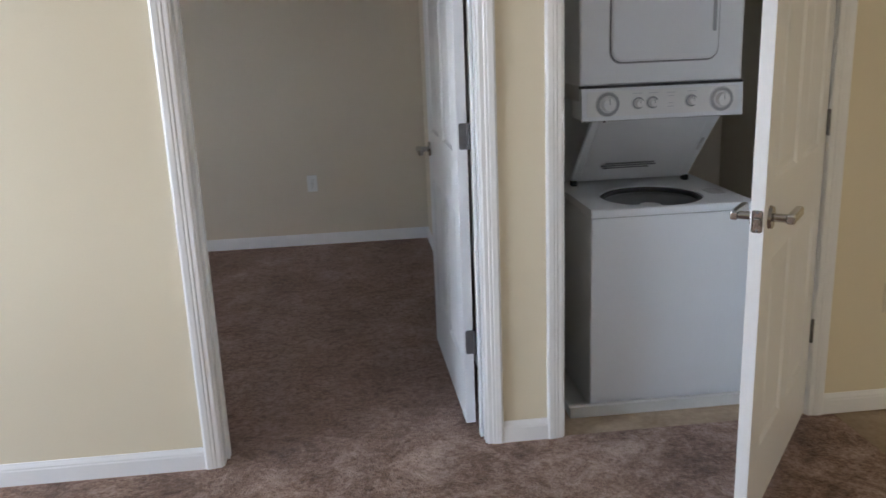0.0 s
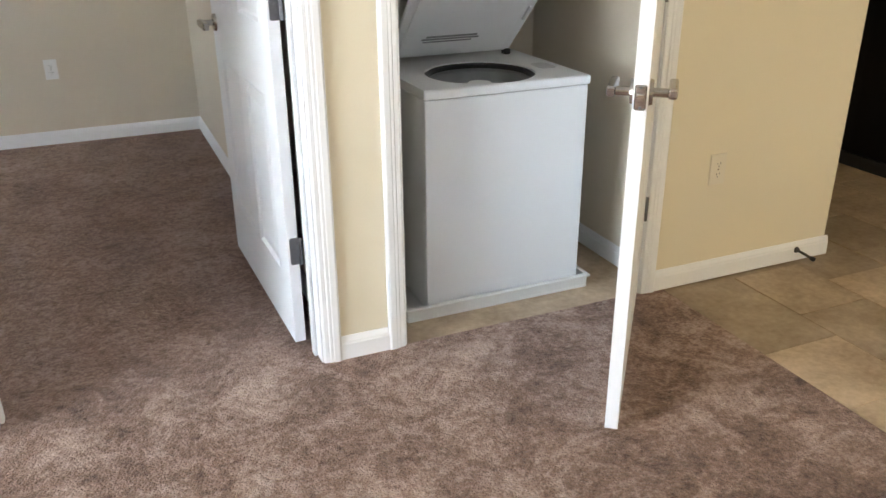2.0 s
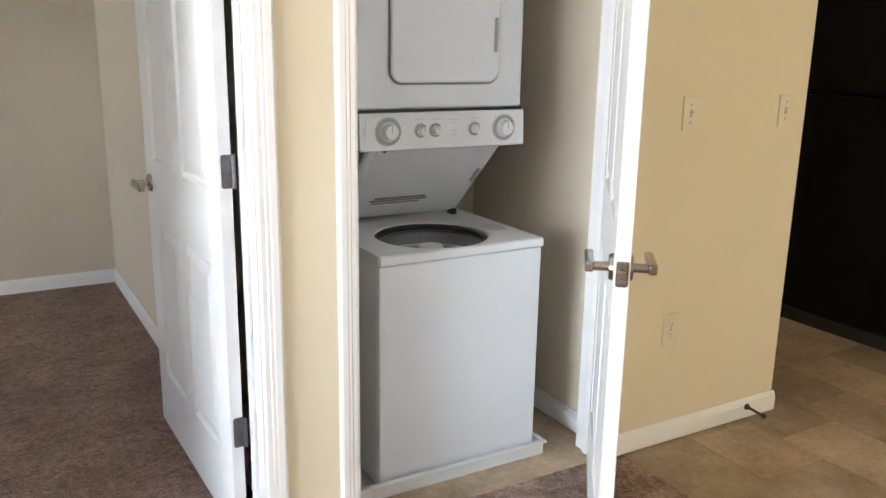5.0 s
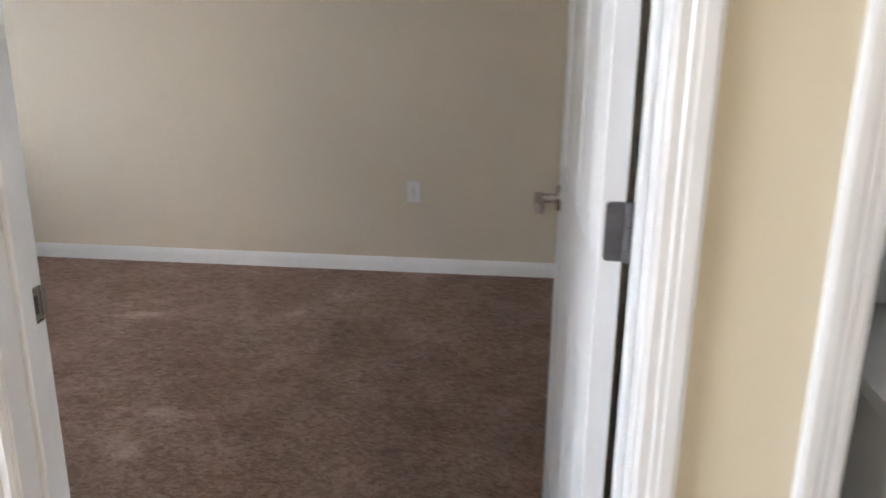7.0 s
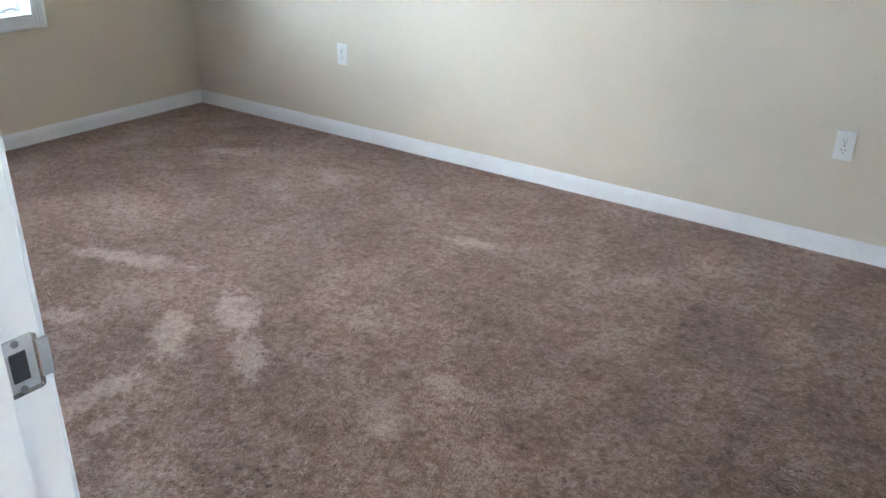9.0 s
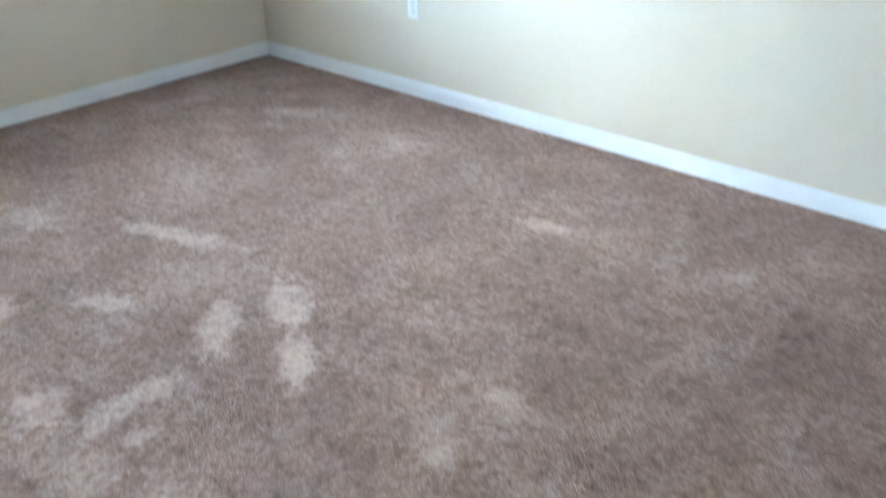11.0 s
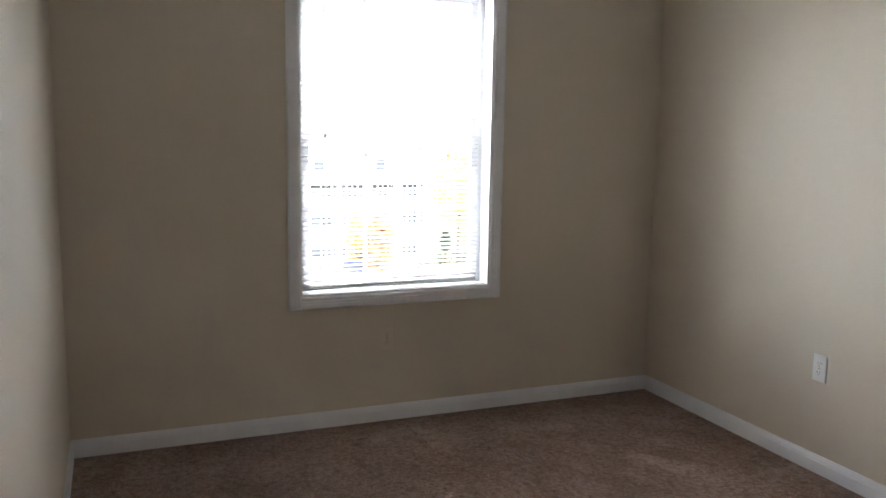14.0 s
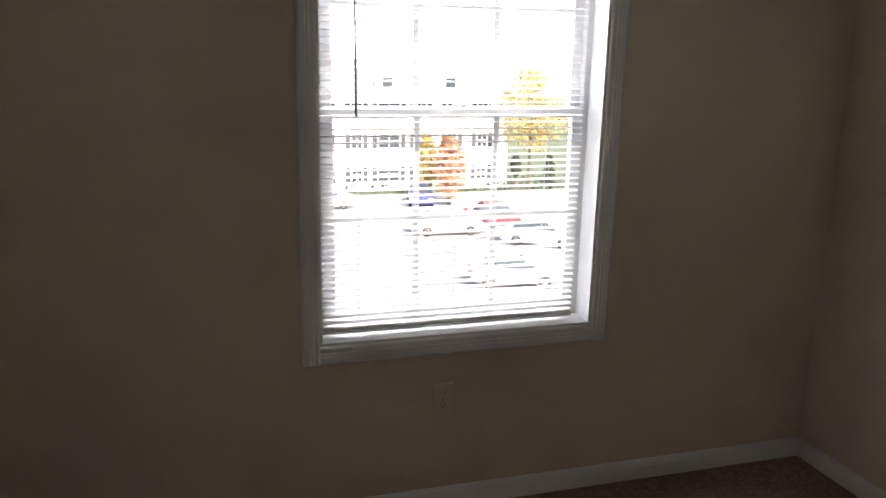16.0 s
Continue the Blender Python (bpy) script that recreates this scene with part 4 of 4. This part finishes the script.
def far_window(parent, x, y, z, w, h, shutters=True):
    win = part("window", box(x - 0.02, x + 0.05, y - w / 2 - 0.08, y + w / 2 + 0.08, z - h / 2 - 0.08, z + h / 2 + 0.08), TRIM, parent)
    for dy in (-w / 4, w / 4):
        for dz in (-h / 4, h / 4):
            part("pane", box(x + 0.045, x + 0.06, y + dy - w / 4 + 0.03, y + dy + w / 4 - 0.03, z + dz - h / 4 + 0.03, z + dz + h / 4 - 0.03), DARK_GLASS, win)
    if shutters:
        for s in (-1, 1):
            yc = y + s * (w / 2 + 0.28)
            part("shutter", box(x, x + 0.05, yc - 0.19, yc + 0.19, z - h / 2, z + h / 2), SHUTTER, win, "dark louvred shutter")


def townhouse_row():
    x = -65.1
    y0, y1 = -22.0, 26.2
    eave, ridge = -2.65, 0.35
    h = thing("apartment_building", pose(0, 0, 0), "long white three-storey apartment building with grey roof", "building")
    part("wall", box(x - 11, x, y0, y1, GROUND_Z, eave), SIDING, h)
    bm = sweep([(-0.5, eave - 0.15), (-0.5, eave), (5.5, ridge), (11.5, eave), (11.5, eave - 0.15)], (x, y0 - 0.4, 0), (x, y1 + 0.4, 0), (-1, 0, 0), (0, 0, 1))
    roof = part("roof", bm, SHINGLE, h, "grey shingle roof")
    part("fascia", box(x + 0.42, x + 0.52, y0 - 0.4, y1 + 0.4, eave - 0.30, eave + 0.02), TRIM, h)
    y, k = y0 + 1.35, 0
    while y < y1 - 0.8:
        wide = 1.75 if k % 4 == 2 else 0.85
        for z in (-8.60, -5.95, -3.50):
            far_window(h, x, y, z, wide, 1.15, shutters=True)
        if k % 4 in (0, 2):
            d = part("dormer", sweep([(-0.9, -2.2), (0.9, -2.2), (0.9, -1.05), (0, -0.3), (-0.9, -1.05)], (x - 0.6, y, 0), (x - 5.0, y, 0), (0, 1, 0), (0, 0, 1)), SIDING, h)
            part("dormer_window", box(x - 0.6, x - 0.55, y - 0.42, y + 0.42, -1.95, -1.0), DARK_GLASS, d)
        y += 2.62
        k += 1
    return h


townhouse_row()


def leaves(rng, blobs, count, size):
    """A crown of many small leaf clumps scattered on and in uneven lobes."""
    verts, faces = [], []
    for _ in range(count):
        cx, cy, cz, rx, rz = blobs[int(rng.integers(len(blobs)))]
        d = rng.normal(size=3)
        d /= np.linalg.norm(d)
        k = rng.uniform(0.55, 1.08)
        p = np.array((cx + d[0] * rx * k, cy + d[1] * rx * k, cz + d[2] * rz * k))
        u, v = rng.normal(size=3), rng.normal(size=3)
        u /= np.linalg.norm(u)
        v -= u * (u @ v)
        v /= np.linalg.norm(v)
        s = size * rng.uniform(0.6, 1.3)
        i = len(verts)
        verts += [tuple(p - u * s), tuple(p + v * s * 0.6), tuple(p + u * s), tuple(p - v * s * 0.6)]
        faces.append((i, i + 1, i + 2, i + 3))
    return verts, faces


def tree(x, y, height, crown_r, crown_low, leaf, label, seed):
    rng = np.random.default_rng(seed)
    t = thing("tree", pose(x, y, GROUND_Z), label, "tree")
    bm = rod((0, 0, 0), (0.05, 0.03, crown_low + 0.6), 0.16, 10, 0.10)
    mid = (crown_low + height) / 2
    add_rod(bm, (0.05, 0.03, crown_low + 0.5), (0, 0, height * 0.9), 0.10, 8, 0.02)
    for k in range(9):
        a = 2.4 * k
        z = crown_low + (height - crown_low) * (0.05 + 0.08 * k)
        add_rod(bm, (0.03, 0.02, z), (crown_r * 0.75 * math.cos(a), crown_r * 0.75 * math.sin(a), z + crown_r * 0.5), 0.05, 6, 0.012)
    part("trunk", bm, BARK, t)
    blobs = []
    for k in range(16):
        f = (k + 0.5) / 16
        r = crown_r * (0.45 + 0.75 * math.sin(math.pi * min(1, f * 0.9 + 0.12))) * 0.62
        a = 2.4 * k
        blobs.append((math.cos(a) * r * 0.7, math.sin(a) * r * 0.7, crown_low + (height - crown_low) * f, r * 0.75, r * 0.6))
    v, f = leaves(rng, blobs, 3600, 0.14)
    me = bpy.data.meshes.new("crown")
    me.from_pydata(v, [], f)
    me.materials.append(leaf)
    c = new("crown", me)
    c.parent = t
    return t


tree(-58.0, 18.9, 5.0, 1.35, 0.9, ORANGE, "small orange autumn tree beside the parking lot", 1)
tree(-59.6, 17.6, 5.0, 1.0, 1.2, GOLD, "slim yellow autumn tree beside the parking lot", 4)
tree(-63.0, 27.3, 9.6, 3.0, 4.0, GOLD, "broad yellow autumn tree beside the building", 2)
tree(-62.4, 25.9, 3.0, 0.4, 1.4, HEDGE, "young dark green tree before the building", 3)
tree(-61.8, 28.6, 3.0, 0.45, 0.4, HEDGE, "young dark green tree beside the building", 5)


def hedge(y0, y1, x, h, seed):
    rng = np.random.default_rng(seed)
    blobs = [(0, y, h * 0.5, 0.55, h * 0.5) for y in np.arange(y0, y1, 0.7)]
    v, f = leaves(rng, blobs, int((y1 - y0) * 110), 0.10)
    me = bpy.data.meshes.new("hedge")
    me.from_pydata(v, [], f)
    me.materials.append(HEDGE)
    ob = new("hedge", me)
    ob.location = (x, 0, GROUND_Z + 0.1)
    return tagged(ob, "clipped dark green hedge along the building front", "hedge", "hedges by the building")


for k, (a, b) in enumerate(((-14, -6), (-4.5, 4), (5.5, 15.4), (16.6, 18.2), (20.6, 26.0), (27.0, 34.0))):
    hedge(a, b, -63.0, 0.85 + 0.15 * (k % 3), 10 + k)


def car_mesh(profile, width, taper):
    """A body swept across its width from its side outline, drawn in towards the roof."""
    bm = bmesh.new()
    rings = []
    for y, k in ((-width / 2, 1.0), (-width / 2 + 0.08, 0.0), (width / 2 - 0.08, 0.0), (width / 2, 1.0)):
        row = []
        for x, z in profile:
            drop = 0.04 * k
            lean = taper * max(0.0, z - 0.9)
            row.append(bm.verts.new((x * (1 - 0.012 * k), y - math.copysign(lean, y), z - drop * (1 if z > 0.5 else 0))))
        rings.append(row)
    n = len(profile)
    for a, b in zip(rings, rings[1:]):
        for i in range(n):
            bm.faces.new((a[i], a[(i + 1) % n], b[(i + 1) % n], b[i]))
    bm.faces.new(rings[0][::-1])
    bm.faces.new(rings[-1])
    bmesh.ops.recalc_face_normals(bm, faces=bm.faces[:])
    return bm


def car(x, y, turn, paint, label, tall=0.0):
    c = thing("car", pose(x, y, GROUND_Z + 0.02, 0, 0, turn), label, "car", "parked cars")
    L = 2.25
    part("body", car_mesh([(-L, 0.35), (-L, 0.72), (-L + 0.15, 0.95 + tall * 0.5), (-1.5, 0.98 + tall * 0.5), (-1.5, 0.99 + tall * 0.5), (0.95, 0.98), (1.9, 0.86), (L, 0.70), (L, 0.35), (1.6, 0.24), (-1.6, 0.24)], 1.78, 0.0), paint, c)
    cabin = part("cabin", car_mesh([(-1.75 + tall * -0.2, 0.95), (-1.15 - tall * 0.6, 1.40 + tall), (0.25, 1.43 + tall), (1.05, 0.95)], 1.62, 0.25), DARK_GLASS, c, "dark car windows")
    part("roof", box(-1.10 - tall * 0.5, 0.22, -0.60, 0.60, 1.40 + tall, 1.455 + tall, 0.02), paint, cabin)
    for wx in (-1.35, 1.38):
        for s in (-1, 1):
            w = part("wheel", rod((wx, s * 0.70, 0.32), (wx, s * 0.90, 0.32), 0.32, 24), TYRE, c, "black tyre with grey rim")
            part("rim", rod((wx, s * 0.895, 0.32), (wx, s * 0.91, 0.32), 0.20, 18), STEEL, w)
    for s in (-1, 1):
        part("headlight", box(L - 0.09, L + 0.01, s * 0.68 - 0.18, s * 0.68 + 0.18, 0.60, 0.74, 0.02), PALE, c, "clear headlight")
        part("tail_light", box(-L - 0.01, -L + 0.06, s * 0.72 - 0.13, s * 0.72 + 0.13, 0.66, 0.86, 0.02), RED, c, "red tail light")
    part("bumper", box(L - 0.05, L + 0.05, -0.80, 0.80, 0.34, 0.52, 0.04), paint, c)
    part("bumper", box(-L - 0.05, -L + 0.05, -0.80, 0.80, 0.34, 0.52, 0.04), paint, c)
    return c


def car_paint(name, rgb):
    m = varied(name, rgb, tuple(min(1, v * 1.08) for v in rgb), 0.25, 1, 60, 0.0, 0.001)
    m.node_tree.nodes["Principled BSDF"].inputs["Coat Weight"].default_value = 0.5
    return m


RED = car_paint("red_car_paint", (0.40, 0.05, 0.06))
WHITE_CAR = car_paint("white_car_paint", (0.72, 0.72, 0.72))
BLUE_CAR = car_paint("blue_car_paint", (0.06, 0.07, 0.24))
DARK_CAR = car_paint("grey_car_paint", (0.22, 0.22, 0.23))
car(-58.6, 9.7, 85, WHITE_CAR, "white car parked by the far kerb")
car(-59.1, 17.0, -13, BLUE_CAR, "blue car parked by the far kerb")
car(-49.1, 15.9, 85, WHITE_CAR, "white saloon car parked in the lot")
car(-51.1, 20.2, 80, RED, "red car parked in the lot")
car(-45.1, 20.6, 60, WHITE_CAR, "white car parked at an angle in the lot", 0.12)
car(-37.6, 15.9, 75, DARK_CAR, "grey car parked in a marked bay")


# ---- vinyl tiles, laid in staggered columns ----
def tile_mesh(w, d):
    bm = bmesh.new()
    e = 0.0012
    lo = [bm.verts.new(p) for p in ((0.001, 0.001, 0), (w - 0.001, 0.001, 0), (w - 0.001, d - 0.001, 0), (0.001, d - 0.001, 0))]
    hi = [bm.verts.new(p) for p in ((0.001 + e, 0.001 + e, 0.004), (w - 0.001 - e, 0.001 + e, 0.004), (w - 0.001 - e, d - 0.001 - e, 0.004), (0.001 + e, d - 0.001 - e, 0.004))]
    for i in range(4):
        bm.faces.new((lo[i], lo[(i + 1) % 4], hi[(i + 1) % 4], hi[i]))
    bm.faces.new(hi)
    me = bpy.data.meshes.new("tile")
    bm.to_mesh(me)
    bm.free()
    me.materials.append(VINYL)
    return me


TW, TD = 0.311, 0.330
whole = tile_mesh(TW, TD)
kitchen_floor = bpy.data.objects["floor_kitchen"]
col = 0
x = TILE_X
while x + TW < FAR_E:
    y = -0.525 - TD * 4 + (0.155 if col % 2 else 0.0)
    while y < 2.0:
        if not (x < END and y + TD > 0.0):
            t = new("tile", whole)
            t.parent = kitchen_floor
            t.location = (x, y, -0.006)
        y += TD
    col += 1
    x += TW
